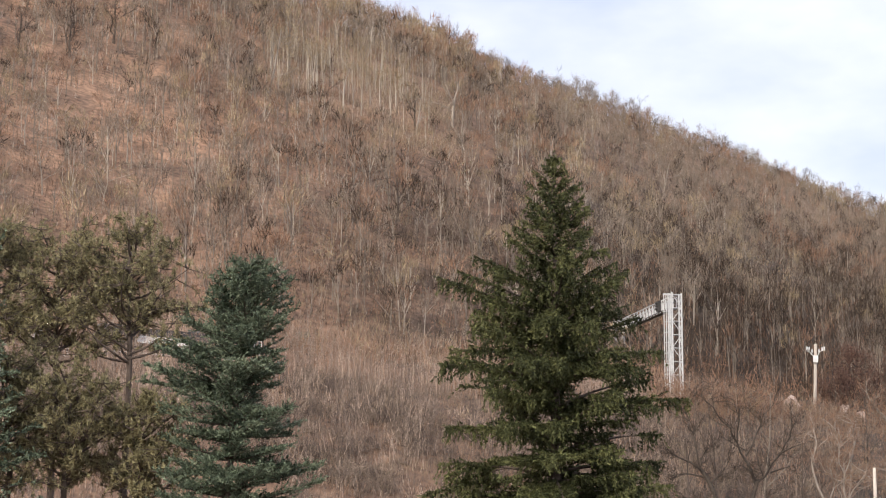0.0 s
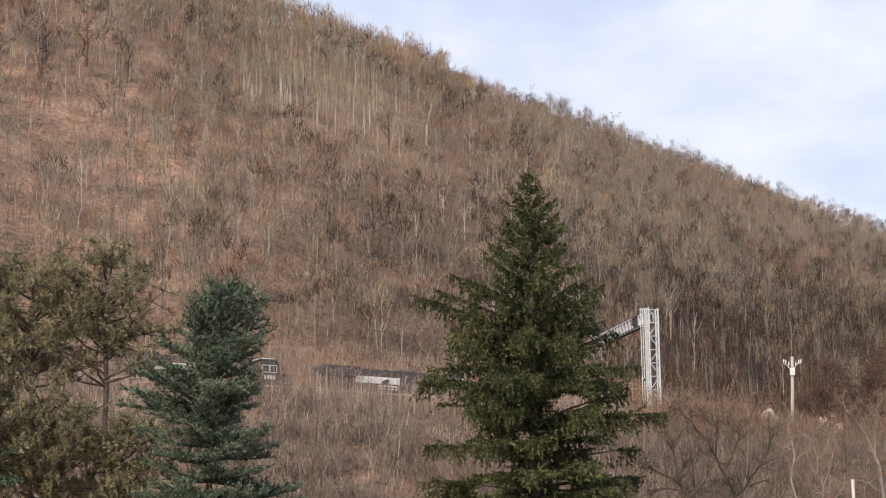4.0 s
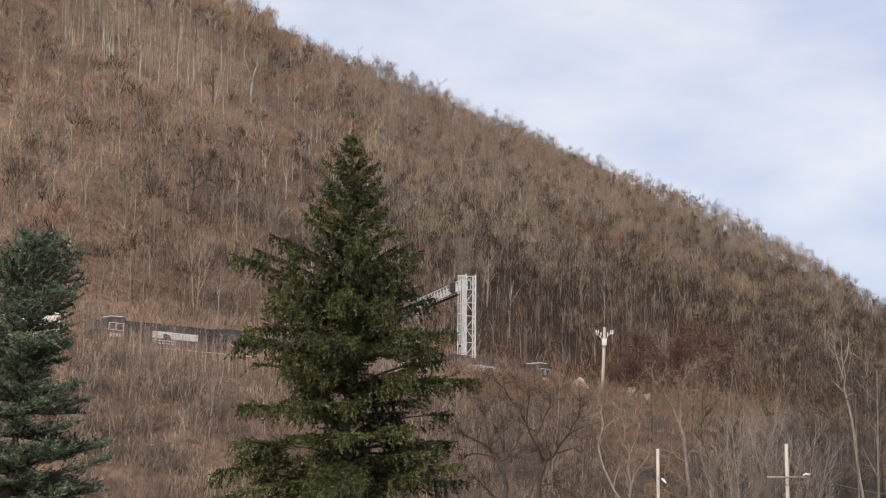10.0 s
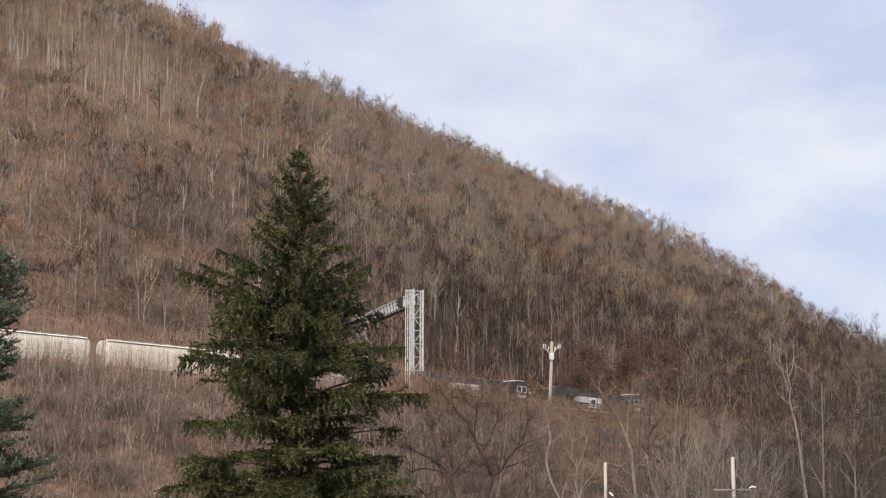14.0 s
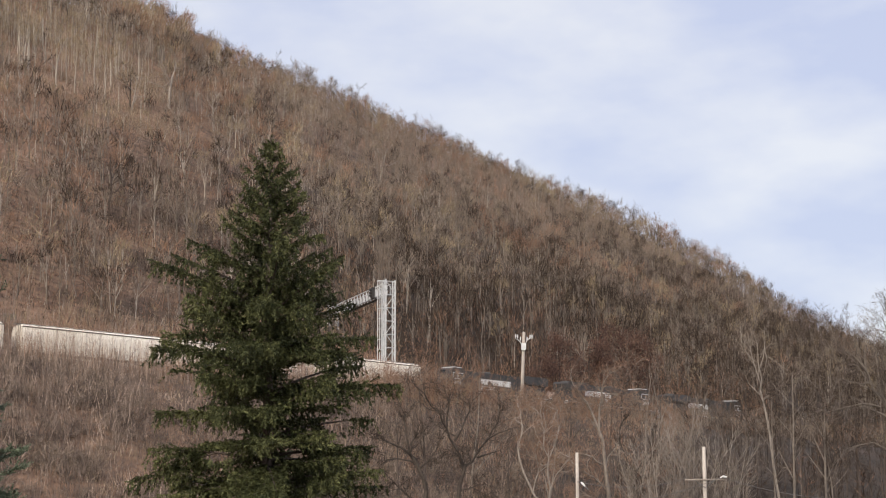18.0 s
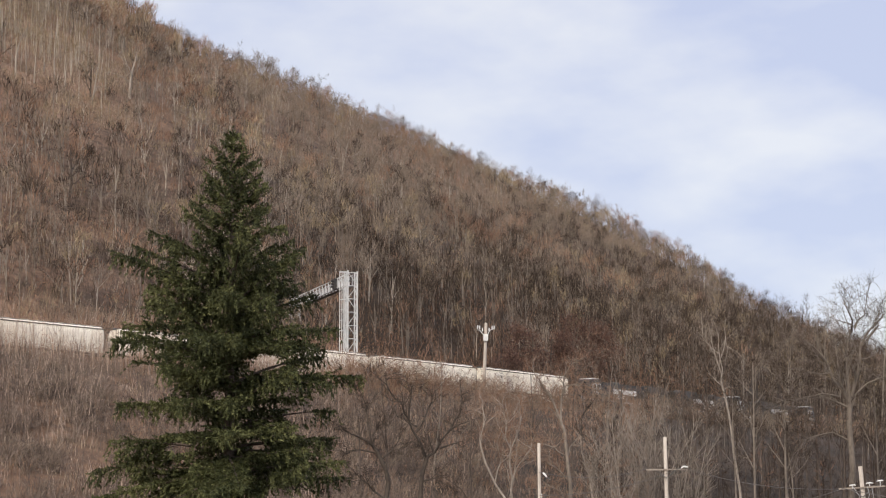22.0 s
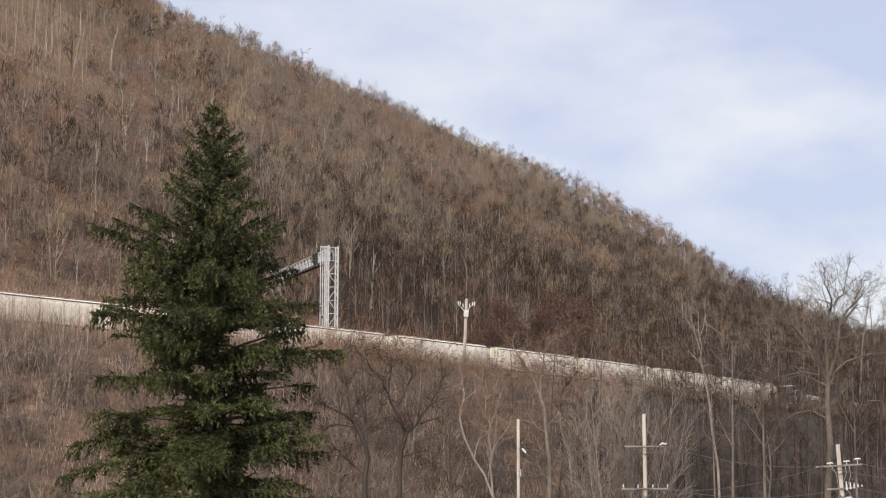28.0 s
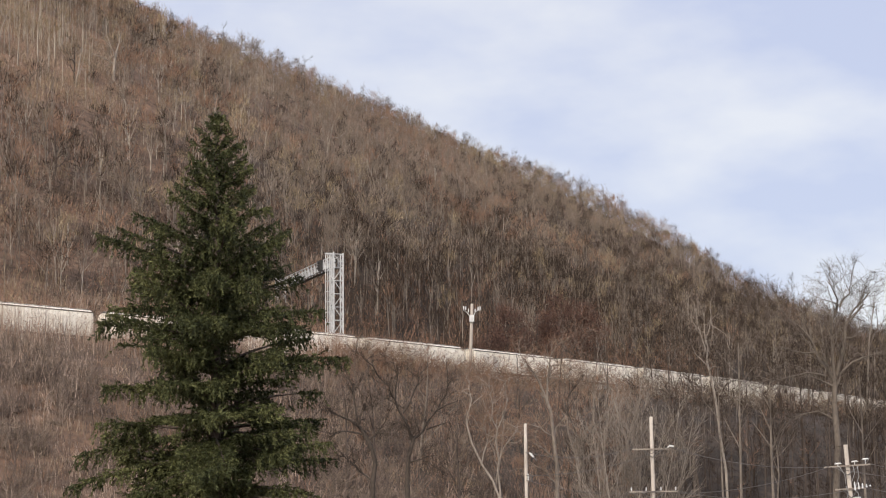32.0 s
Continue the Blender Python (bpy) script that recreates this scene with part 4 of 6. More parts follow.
def crown_tree(rng, h, width, twigs, wide, girth=0.1, clear=0.4):
    """A far winter tree: straight stem, rising limbs and a lobed crown of fine twigs; slots 0 stem, 1 twigs."""
    bend = rng.normal(0, 0.03 * h, 2)
    pts = np.array([[0, 0, -0.8], [bend[0] * 0.4, bend[1] * 0.4, 0.3 * h], [bend[0], bend[1], 0.78 * h]])
    pieces = [(*cones(pts[:-1], pts[1:], girth * np.array([1, 0.75]), girth * np.array([0.75, 0.2])), 0)]
    k = int(rng.integers(5, 9))
    a = rng.uniform(0, 6.28) + np.arange(k) * 2.4
    hz = rng.uniform(clear + 0.12, 0.86, k)
    rr = width * 0.5 * rng.uniform(0.35, 0.8, k) * np.interp(hz, [0.4, 0.6, 0.9], [0.9, 1.0, 0.45])
    c = np.stack([np.cos(a) * rr + bend[0], np.sin(a) * rr + bend[1], hz * h], 1)
    root = np.stack([np.full(k, bend[0] * 0.6), np.full(k, bend[1] * 0.6), np.maximum(0.2, hz - rng.uniform(0.18, 0.34, k)) * h], 1)
    pieces.append((*slivers(rng, root, c + (c - root) * 0.45, np.full(k, girth * 1.0)), 0))
    i = rng.integers(0, k, twigs)
    st = c[i] + unit(rng.normal(size=(twigs, 3))) * (width * 0.24 * rng.uniform(0.1, 1.0, twigs) ** 0.6)[:, None] * [1, 1, 1.1]
    d = unit(unit(st - root[i]) + rng.normal(0, 0.42, (twigs, 3)) + [0, 0, 0.35])
    pieces.append((*slivers(rng, st, st + d * (h * rng.uniform(0.07, 0.17, twigs))[:, None], wide * rng.uniform(0.6, 1.4, twigs)), 1))
    return gather(pieces)


def sapling_clump(rng, n, h, wide, spread, twigs=4, crook=1.0):
    """Crooked young stems with ascending side twigs: slots 0 stems, 1 twigs."""
    base = rng.normal(0, spread, (n, 3)) * [1, 1, 0]
    hh = rng.uniform(0.45, 1.1, n) * h
    mid = base + rng.normal(0, 0.14 * crook, (n, 3)) * [1, 1, 0] * hh[:, None] + np.stack([0 * hh, 0 * hh, hh * rng.uniform(0.4, 0.6, n)], 1)
    tip = mid + rng.normal(0, 0.2 * crook, (n, 3)) * [1, 1, 0] * hh[:, None] + np.stack([0 * hh, 0 * hh, hh * 0.5], 1)
    base[:, 2] = -0.4
    i = np.repeat(np.arange(n), twigs)
    s0 = mid[i] + (tip[i] - mid[i]) * rng.uniform(-0.5, 0.9, len(i))[:, None]
    e0 = s0 + unit(rng.normal(0, 0.75 * crook, (len(i), 3)) + [0, 0, 0.6]) * (rng.uniform(0.14, 0.36, len(i)) * hh[i])[:, None]
    return gather([(*slivers(rng, base, mid + (mid - base) * 0.12, np.full(n, wide * 1.25)), 0), (*slivers(rng, mid, tip, np.full(n, wide)), 1), (*slivers(rng, s0, e0, np.full(len(i), wide * 0.75)), 1)])


# ---- woods on the hill ----
def patches(x, y, s=0.012, seed=0.0):
    return (np.sin(x * s * 1.7 + y * s * 0.6 + 1.0 + seed) + np.sin(y * s * 1.3 - x * s * 0.9 + 2.4 + seed) + np.sin((x + y) * s * 2.9 + seed)) / 3


GLADES = [(-12.6, 354, 14.0), (-10.4, 346, 9.0), (-12.4, 388, 20.0), (-11.0, 366, 13.0), (-13.8, 372, 10.0), (-19.9, 260, 6.0), (-23.2, 251, 5.5), (-16.2, 247, 5.0), (-21.3, 300, 5.0), (-17.5, 290, 4.0), (-12.6, 372, 15.0), (-9.9, 362, 9.0), (-15.0, 352, 6.0), (-13.4, 259, 4.0), (-10.7, 256, 4.5), (-19.6, 328, 6.0), (-7.5, 358, 6.0), (-15.0, 268, 4.0), (-22, 285, 4.5)]


def build_woods():
    rng = np.random.default_rng(7)
    tall = [wood_tree(rng, rng.uniform(6.5, 10), rng.uniform(0.09, 0.17), 120, 0.06, angle=(0.6, 1.2), up=0.06, fork=0.3, child=(0.45, 0.72), bend=0.16) for _ in range(12)]
    slim = [forest_tree(rng, rng.uniform(7, 11), rng.uniform(1.6, 2.8), 7, 60, rng.uniform(0.05, 0.09), 0.05, low=0.3, rises=(0.5, 1.6)) for _ in range(8)]
    shrub = [forest_tree(rng, rng.uniform(2.5, 5.0), rng.uniform(1.8, 2.8), 6, 60, 0.04, 0.03, low=0.02) for _ in range(8)]
    mats = [M_BARK_PALE, M_BARK, *M_TWIG]

    def slots(where, d):
        g = patches(where[:, 0], where[:, 1], 0.014)
        g2 = patches(where[:, 0], where[:, 1], 0.03, 3.0)
        az = np.degrees(np.arctan2(where[:, 0], where[:, 1]))
        n = len(where)
        twig = np.where(g + rng.normal(0, 0.35, n) > 0.38, 4, np.where(g2 + 0.8 * patches(where[:, 0], where[:, 1], 0.09, 1.0) + rng.normal(0, 0.35, n) > np.where(az < -5, -0.12, 0.6), 3, 2))
        # paler twigs high on the left put a sunlit patch into the colour
        twig = np.where((d > 205) & (az < -6) & (rng.uniform(size=n) < 0.45), 4, twig)
        # dark twigs grow commoner to the right and low down: shade put into colour
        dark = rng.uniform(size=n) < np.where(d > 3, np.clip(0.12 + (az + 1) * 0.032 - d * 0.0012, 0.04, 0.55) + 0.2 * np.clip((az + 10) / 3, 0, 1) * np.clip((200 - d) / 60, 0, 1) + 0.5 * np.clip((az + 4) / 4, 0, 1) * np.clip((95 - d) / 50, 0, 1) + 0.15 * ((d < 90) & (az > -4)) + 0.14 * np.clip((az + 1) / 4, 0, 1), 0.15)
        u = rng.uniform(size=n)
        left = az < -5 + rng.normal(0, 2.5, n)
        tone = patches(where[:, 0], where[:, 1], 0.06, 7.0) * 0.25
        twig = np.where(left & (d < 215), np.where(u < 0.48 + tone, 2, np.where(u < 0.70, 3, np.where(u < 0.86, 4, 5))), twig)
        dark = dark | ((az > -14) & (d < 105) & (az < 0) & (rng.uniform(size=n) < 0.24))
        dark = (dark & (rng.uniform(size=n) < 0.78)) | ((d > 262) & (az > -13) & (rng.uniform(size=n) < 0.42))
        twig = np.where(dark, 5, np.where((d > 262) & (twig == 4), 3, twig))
        trunk = np.where(rng.uniform(size=n) < np.where(az < -3, np.where(d > 190, 0.4, 0.22), 0.06), 0, 1)
        return np.stack([trunk, twig], 1)

    def open_wood(r, x, y, d):
        az = np.degrees(np.arctan2(x, y))
        share = np.clip(np.maximum((d - 90) / 150, (az + 4) / 9), 0.34, 1.0)
        return (r.uniform(size=len(x)) < share) & clear(x, y)

    def clear(x, y):
        """False in the glades, where the leaf litter lies open."""
        ok = np.ones(len(x), bool)
        for az, r, rad in GLADES:
            ok &= np.hypot((x - r * math.sin(radians(az))), (y - r * math.cos(radians(az))) * 0.55) > rad * rng.uniform(0.4, 1.25, len(x))
        return ok

    crowns = [crown_tree(rng, rng.uniform(7.5, 12.5), rng.uniform(4.0, 6.5), 112, 0.10, rng.uniform(0.09, 0.17)) for _ in range(26)]

    def wooded(r, x, y, d):
        az = np.degrees(np.arctan2(x, y))
        share = np.clip(np.maximum((d - 20) / 190, (az + 10) / 9), 0.72, 1.0)
        share = share * np.clip(0.75 + 0.9 * patches(x, y, 0.05, 5.0), 0.25, 1.0)
        return (r.uniform(size=len(x)) < share) & clear(x, y)

    w, d = spread_points(rng, 6200, -29, 24, 22, 318, keep=wooded, near=400)
    big = np.where((d > 165) & (np.degrees(np.arctan2(w[:, 0], w[:, 1])) < -8), 1.3, 1.0)
    shade = np.degrees(np.arctan2(w[:, 0], w[:, 1])) > -5 + rng.normal(0, 2, len(w))
    soft = [crown_tree(rng, rng.uniform(8.5, 13.0), rng.uniform(3.6, 5.4), 118, 0.078, rng.uniform(0.08, 0.14), 0.3) for _ in range(22)]
    n = int(shade.sum())
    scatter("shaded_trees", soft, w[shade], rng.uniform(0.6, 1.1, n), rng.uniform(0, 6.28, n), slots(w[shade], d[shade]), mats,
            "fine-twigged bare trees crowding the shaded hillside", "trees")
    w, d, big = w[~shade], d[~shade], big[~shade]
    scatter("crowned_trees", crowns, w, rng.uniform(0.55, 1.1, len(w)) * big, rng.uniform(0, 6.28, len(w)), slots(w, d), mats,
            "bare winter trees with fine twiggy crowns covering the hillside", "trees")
    crest = [crown_tree(rng, rng.uniform(5.5, 8.5), rng.uniform(3.4, 5.0), 120, 0.075, 0.08, 0.1) for _ in range(14)]
    w, d = spread_points(rng, 1700, -17, 22, 292, 344, 900)
    sl = slots(w, d)
    sl[:, 0] = 1
    sl[:, 1] = np.where(rng.uniform(size=len(w)) < 0.26, 2, np.where(rng.uniform(size=len(w)) < 0.74, 5, 3))
    scatter("ridge_trees", crest, w, rng.uniform(0.5, 1.0, len(w)), rng.uniform(0, 6.28, len(w)), sl, mats,
            "dense grey-brown leafless trees along the ridge", "trees")
    w, d = spread_points(rng, 260, -27, 21, 24, 305, keep=open_wood, near=480)
    scatter("hillside_trees", tall, w, rng.uniform(0.75, 1.2, len(w)), rng.uniform(0, 6.28, len(w)), slots(w, d), mats,
            "bare grey-brown winter trees covering the hillside", "trees")
    w, d = spread_points(rng, 1050, -29, 24, 14, 300, keep=lambda r, x, y, d: clear(x, y), near=320)
    scatter("slim_trees", slim, w, rng.uniform(0.6, 1.15, len(w)), rng.uniform(0, 6.28, len(w)), slots(w, d), mats,
            "slender bare young trees standing on the hillside", "trees")
    clumps = [sapling_clump(rng, 5, rng.uniform(2.6, 6.4), 0.095, 1.1, 3) for _ in range(20)]
    w, d = spread_points(rng, 9000, -29, 24, 3.9, 346, keep=lambda r, x, y, d: clear(x, y), near=330)
    far = np.clip(np.hypot(w[:, 0], w[:, 1]) / 300, 0.8, 2.2) ** 0.8
    sl = slots(w, d)
    sl[:, 0] = np.where(rng.uniform(size=len(w)) < 0.2 - 0.01 * np.degrees(np.arctan2(w[:, 0], w[:, 1])), 0, sl[:, 1])
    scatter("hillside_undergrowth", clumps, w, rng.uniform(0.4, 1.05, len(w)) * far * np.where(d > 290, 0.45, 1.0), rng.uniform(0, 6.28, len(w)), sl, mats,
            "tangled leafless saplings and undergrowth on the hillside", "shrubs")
    # pale bark and twigs here stand in for brighter sun on the hilltop
    r = rng.uniform(376, 404, 190)
    a = np.radians(rng.uniform(-15.2, -10.2, 190))
    w = np.stack([r * np.sin(a), r * np.cos(a), ground_z(r * np.sin(a), r * np.cos(a))], 1)
    scatter("pale_saplings", slim, w, rng.uniform(0.7, 1.15, len(w)), rng.uniform(0, 6.28, len(w)), np.stack([np.zeros(len(w), int), np.full(len(w), 4)], 1), mats,
            "straight saplings high on the hillside, paled to look sunlit", "trees")
    # light-coloured turf carries the warm glow of the sunlit patch
    turf = [sapling_clump(rng, 12, rng.uniform(1.2, 2.4), 0.07, 1.2, 2) for _ in range(6)]
    r = rng.uniform(340, 404, 1250)
    a = np.radians(rng.uniform(-15.6, -8.6, 1250))
    w = np.stack([r * np.sin(a), r * np.cos(a), ground_z(r * np.sin(a), r * np.cos(a))], 1)
    sl = np.where(rng.uniform(size=len(w)) < 0.5, 0, 1)
    scatter("hilltop_grass", turf, w, rng.uniform(0.7, 1.2, len(w)), rng.uniform(0, 6.28, len(w)), np.stack([sl, sl], 1), [M_GRASS, M_CANE],
            "dry grass and canes in the hilltop clearing, paled to look sunlit", "grass")
    leafy = []
    for _ in range(8):
        v, f, sl = cane_clump(rng, 8, rng.uniform(1.4, 3.4), 0.06, 0.8, 0.4, 1.0)
        n = 46
        c = v[rng.integers(0, len(v), n)] + rng.normal(0, 0.35, (n, 3))
        c[:, 2] = np.abs(c[:, 2])
        lv, lf = slivers(rng, c, c + unit(rng.normal(size=(n, 3))) * rng.uniform(0.12, 0.26, n)[:, None], np.full(n, 0.15))
        leafy.append(gather([(v, f, 0), (lv, lf, 1)]))
    w, d = spread_points(rng, 1400, -29, 12, 6, 200, near=250)
    sl = np.stack([np.full(len(w), 3), np.full(len(w), 6)], 1)
    scatter("leafy_undergrowth", leafy, w, rng.uniform(0.6, 1.2, len(w)), rng.uniform(0, 6.28, len(w)), sl, mats + [M_LEAF],
            "scrub still holding rust-brown dead leaves on the hillside", "shrubs")
    tangle = [sapling_clump(rng, 7, rng.uniform(2.2, 5.2), 0.05, 1.0, 4, 0.8) for _ in range(14)]
    w, d = spread_points(rng, 2100, -29, -2, 8, 78, 420)
    sl = slots(w, d)
    sl[:, 0] = np.where(rng.uniform(size=len(w)) < 0.3, 0, sl[:, 1])
    scatter("bank_saplings", tangle, w, rng.uniform(0.5, 1.15, len(w)), rng.uniform(0, 6.28, len(w)), sl, mats,
            "crooked leafless saplings crowding the bank above the track", "shrubs")
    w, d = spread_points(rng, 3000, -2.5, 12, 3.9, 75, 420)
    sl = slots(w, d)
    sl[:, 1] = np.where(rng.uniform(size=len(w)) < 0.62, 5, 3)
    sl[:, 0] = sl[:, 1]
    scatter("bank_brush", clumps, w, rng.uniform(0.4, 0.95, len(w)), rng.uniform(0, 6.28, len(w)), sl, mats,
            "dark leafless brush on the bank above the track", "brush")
    tufts = [sapling_clump(rng, 9, rng.uniform(2.4, 4.6), 0.045, 0.9, 4) for _ in range(10)]
    w, d = spread_points(rng, 2600, -2, 22, -70, -4, 420)
    sl = slots(w, d)
    az = np.degrees(np.arctan2(w[:, 0], w[:, 1]))
    # right of 9.5 degrees nearly all twigs are dark, standing in for shadow
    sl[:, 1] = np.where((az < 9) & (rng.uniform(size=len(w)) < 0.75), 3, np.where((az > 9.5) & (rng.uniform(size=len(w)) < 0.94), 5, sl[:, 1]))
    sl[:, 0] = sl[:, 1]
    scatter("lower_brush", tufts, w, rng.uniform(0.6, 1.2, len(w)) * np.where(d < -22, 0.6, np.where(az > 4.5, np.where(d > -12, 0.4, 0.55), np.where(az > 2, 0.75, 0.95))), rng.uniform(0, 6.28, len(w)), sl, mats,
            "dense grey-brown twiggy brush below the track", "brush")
    w, d = spread_points(rng, 900, -2, 20, -20, -6, 420)
    sl = slots(w, d)
    az = np.degrees(np.arctan2(w[:, 0], w[:, 1]))
    sl[:, 1] = np.where((az < 7) & (rng.uniform(size=len(w)) < 0.7), 3, sl[:, 1])
    scatter("trackside_thicket", shrub, w, rng.uniform(0.6, 1.15, len(w)) * np.where(az > 2.4, 0.85, 1.0), rng.uniform(0, 6.28, len(w)), sl, mats,
            "leafless reddish thicket in front of the track", "shrubs")
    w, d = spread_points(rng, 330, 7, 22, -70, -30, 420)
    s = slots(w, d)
    # dark twigs and stems also give these woods their shadow
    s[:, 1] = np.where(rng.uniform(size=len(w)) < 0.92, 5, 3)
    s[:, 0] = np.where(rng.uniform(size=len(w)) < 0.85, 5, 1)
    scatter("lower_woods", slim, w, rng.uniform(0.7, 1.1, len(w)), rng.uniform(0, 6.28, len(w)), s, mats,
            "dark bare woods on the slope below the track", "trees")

    own = np.random.default_rng(91)
    # more pale trunks, their colour adding to the sunlit look of the patch
    poles = [forest_tree(own, own.uniform(8, 12.5), 2.2, 6, 40, own.uniform(0.14, 0.22), 0.06, low=0.55, rises=(0.8, 1.8)) for _ in range(8)]
    r, a = own.uniform(348, 396, 75), np.radians(own.uniform(-15.4, -9.4, 75))
    w = np.stack([r * np.sin(a), r * np.cos(a), ground_z(r * np.sin(a), r * np.cos(a))], 1)
    scatter("pale_trunks", poles, w, own.uniform(0.7, 1.1, len(w)), own.uniform(0, 6.28, len(w)), np.stack([np.zeros(len(w), int), np.full(len(w), 4)], 1), mats,
            "straight pale trunks in the sunlit hilltop clearing", "trees")


build_woods()


# ---- brush on the slope below the track ----
def build_brush():
    rng = np.random.default_rng(11)
    canes = [sapling_clump(rng, 8, rng.uniform(2.2, 4.4), 0.05, 0.8, 3, 0.55) for _ in range(12)]
    low = [cane_clump(rng, 22, rng.uniform(1.0, 1.9), 0.045, 0.8, 0.35) for _ in range(6)]
    grass = [cane_clump(rng, 20, rng.uniform(0.5, 0.9), 0.07, 0.6, 0.4) for _ in range(4)]
    mats = [M_CANE, M_BRUSH, M_GRASS, M_TWIG[1]]

    def tilted(w, high, low):
        return np.interp(np.degrees(np.arctan2(w[:, 0], w[:, 1])), [-17, -12], [high, low])

    def one(n, a, b, share):
        s = np.where(rng.uniform(size=n) < share, a, b)
        return np.stack([s, s], 1)

    w, d = spread_points(rng, 2300, -27, 4, -62, -9, 420, keep=lambda r, x, y, d: patches(x, y, 0.12, 2.0) + r.normal(0, 0.25, len(x)) > -0.25)
    scatter("cane_thicket", canes, w, rng.uniform(0.55, 1.1, len(w)), rng.uniform(0, 6.28, len(w)), one(len(w), 0, 1, tilted(w, 0.75, 0.35)), mats,
            "pinkish dry canes and saplings on the slope below the track", "brush")
    w, d = spread_points(rng, 1300, -27, 3, -10, -4.0, 420)
    scatter("trackside_canes", canes, w, rng.uniform(0.5, 0.82, len(w)), rng.uniform(0, 6.28, len(w)), one(len(w), 0, 3, tilted(w, 0.75, 0.35)), mats,
            "tall pinkish canes screening the foot of the train", "brush")
    tall = [cane_clump(rng, 7, rng.uniform(4.6, 6.4), 0.055, 0.9, 0.07) for _ in range(6)]
    w, d = spread_points(rng, 850, -27, 1, -15, -4.5, 420)
    scatter("tall_canes", tall, w, rng.uniform(0.75, 1.1, len(w)), rng.uniform(0, 6.28, len(w)), one(len(w), 0, 3, 0.7), mats,
            "sparse tall pale canes rising before the train", "brush")
    w, d = spread_points(rng, 900, -27, -1.5, 9, 22, 420)
    scatter("upper_cane_thicket", canes, w, rng.uniform(0.6, 1.2, len(w)), rng.uniform(0, 6.28, len(w)), one(len(w), 0, 3, tilted(w, 0.75, 0.35)), mats,
            "pinkish dry canes along the bank above the track", "brush")
    domes = []
    for _ in range(10):
        n = 130
        ang, up = rng.uniform(0, 6.28, n), rng.uniform(0.15, 1.3, n)
        root = rng.normal(0, 0.25, (n, 3)) * [1, 1, 0]
        mid = root + unit(np.stack([np.cos(ang), np.sin(ang), up * 1.6], 1)) * rng.uniform(0.5, 1.5, n)[:, None]
        end = mid + unit(np.stack([np.cos(ang), np.sin(ang), up], 1) + rng.normal(0, 0.5, (n, 3))) * rng.uniform(0.4, 1.1, n)[:, None]
        domes.append(gather([(*slivers(rng, root, mid, np.full(n, 0.035)), 0), (*slivers(rng, mid, end, np.full(n, 0.035)), 1)]))
    w, d = spread_points(rng, 560, -27, 5, -64, -8, 420, keep=lambda r, x, y, d: patches(x, y, 0.09, 4.0) + r.normal(0, 0.2, len(x)) > 0.0)
    scatter("bramble_bushes", domes, w, rng.uniform(0.7, 1.35, len(w)), rng.uniform(0, 6.28, len(w)), one(len(w), 4, 1, 0.4), mats + [M_TWIG[0]],
            "rounded grey leafless bushes among the canes", "shrubs")
    w, d = spread_points(rng, 1300, -27, 9, -72, -4, 420)
    scatter("low_brush", low, w, rng.uniform(0.7, 1.3, len(w)), rng.uniform(0, 6.28, len(w)), one(len(w), 1, 3, 0.6), mats,
            "low tangled leafless brush on the embankment slope", "brush")
    w, d = spread_points(rng, 1400, -27, 9, -75, -3.6, 420)
    scatter("dry_grass_tufts", grass, w, rng.uniform(0.7, 1.4, len(w)), rng.uniform(0, 6.28, len(w)), one(len(w), 2, 0, 0.6), mats,
            "matted tan winter grass on the embankment slope", "grass")


build_brush()


def make_cane_heap(az, r, seed):
    rng = np.random.default_rng(seed)
    at = bearing(az, r)
    n = 90
    st = np.stack([rng.uniform(-2.0, 0.8, n), rng.uniform(-0.6, 0.6, n), np.zeros(n)], 1)
    st[:, 2] = ground_z(st[:, 0] + at.x, st[:, 1] + at.y) + rng.uniform(0.3, 2.6, n) * (0.4 + 0.25 * st[:, 0] ** 2 / 4)
    mid = st + np.stack([rng.uniform(0.5, 1.0, n), rng.normal(0, 0.15, n), rng.normal(-0.1, 0.14, n)], 1)
    end = mid + np.stack([rng.uniform(0.4, 0.9, n), rng.normal(0, 0.15, n), rng.normal(-0.35, 0.14, n)], 1)
    r0 = np.full(n, 0.03)
    v, f, sl = gather([(*cones(st, mid, r0, r0 * 0.9), 0), (*cones(mid, end, r0 * 0.9, r0 * 0.5), 0)])
    v = v - [0, 0, ground_at(at.x, at.y)]
    ob = new("cane_heap", tri_mesh("cane_heap", v, f, sl, [M_CANE]))
    ob.matrix_world = Matrix.Translation((at.x, at.y, ground_at(at.x, at.y)))
    return tagged(ob, "heap of pale flattened dry canes on the slope", "canes", kind="stuff")


heap_r = min(range(150, 222), key=lambda r: abs(ground_at(r * math.sin(radians(-9.7)), r * math.cos(radians(-9.7))) + 1.0 - 10.6 - r * math.tan(radians(2.7))))
make_cane_heap(-9.7, heap_r, 17)


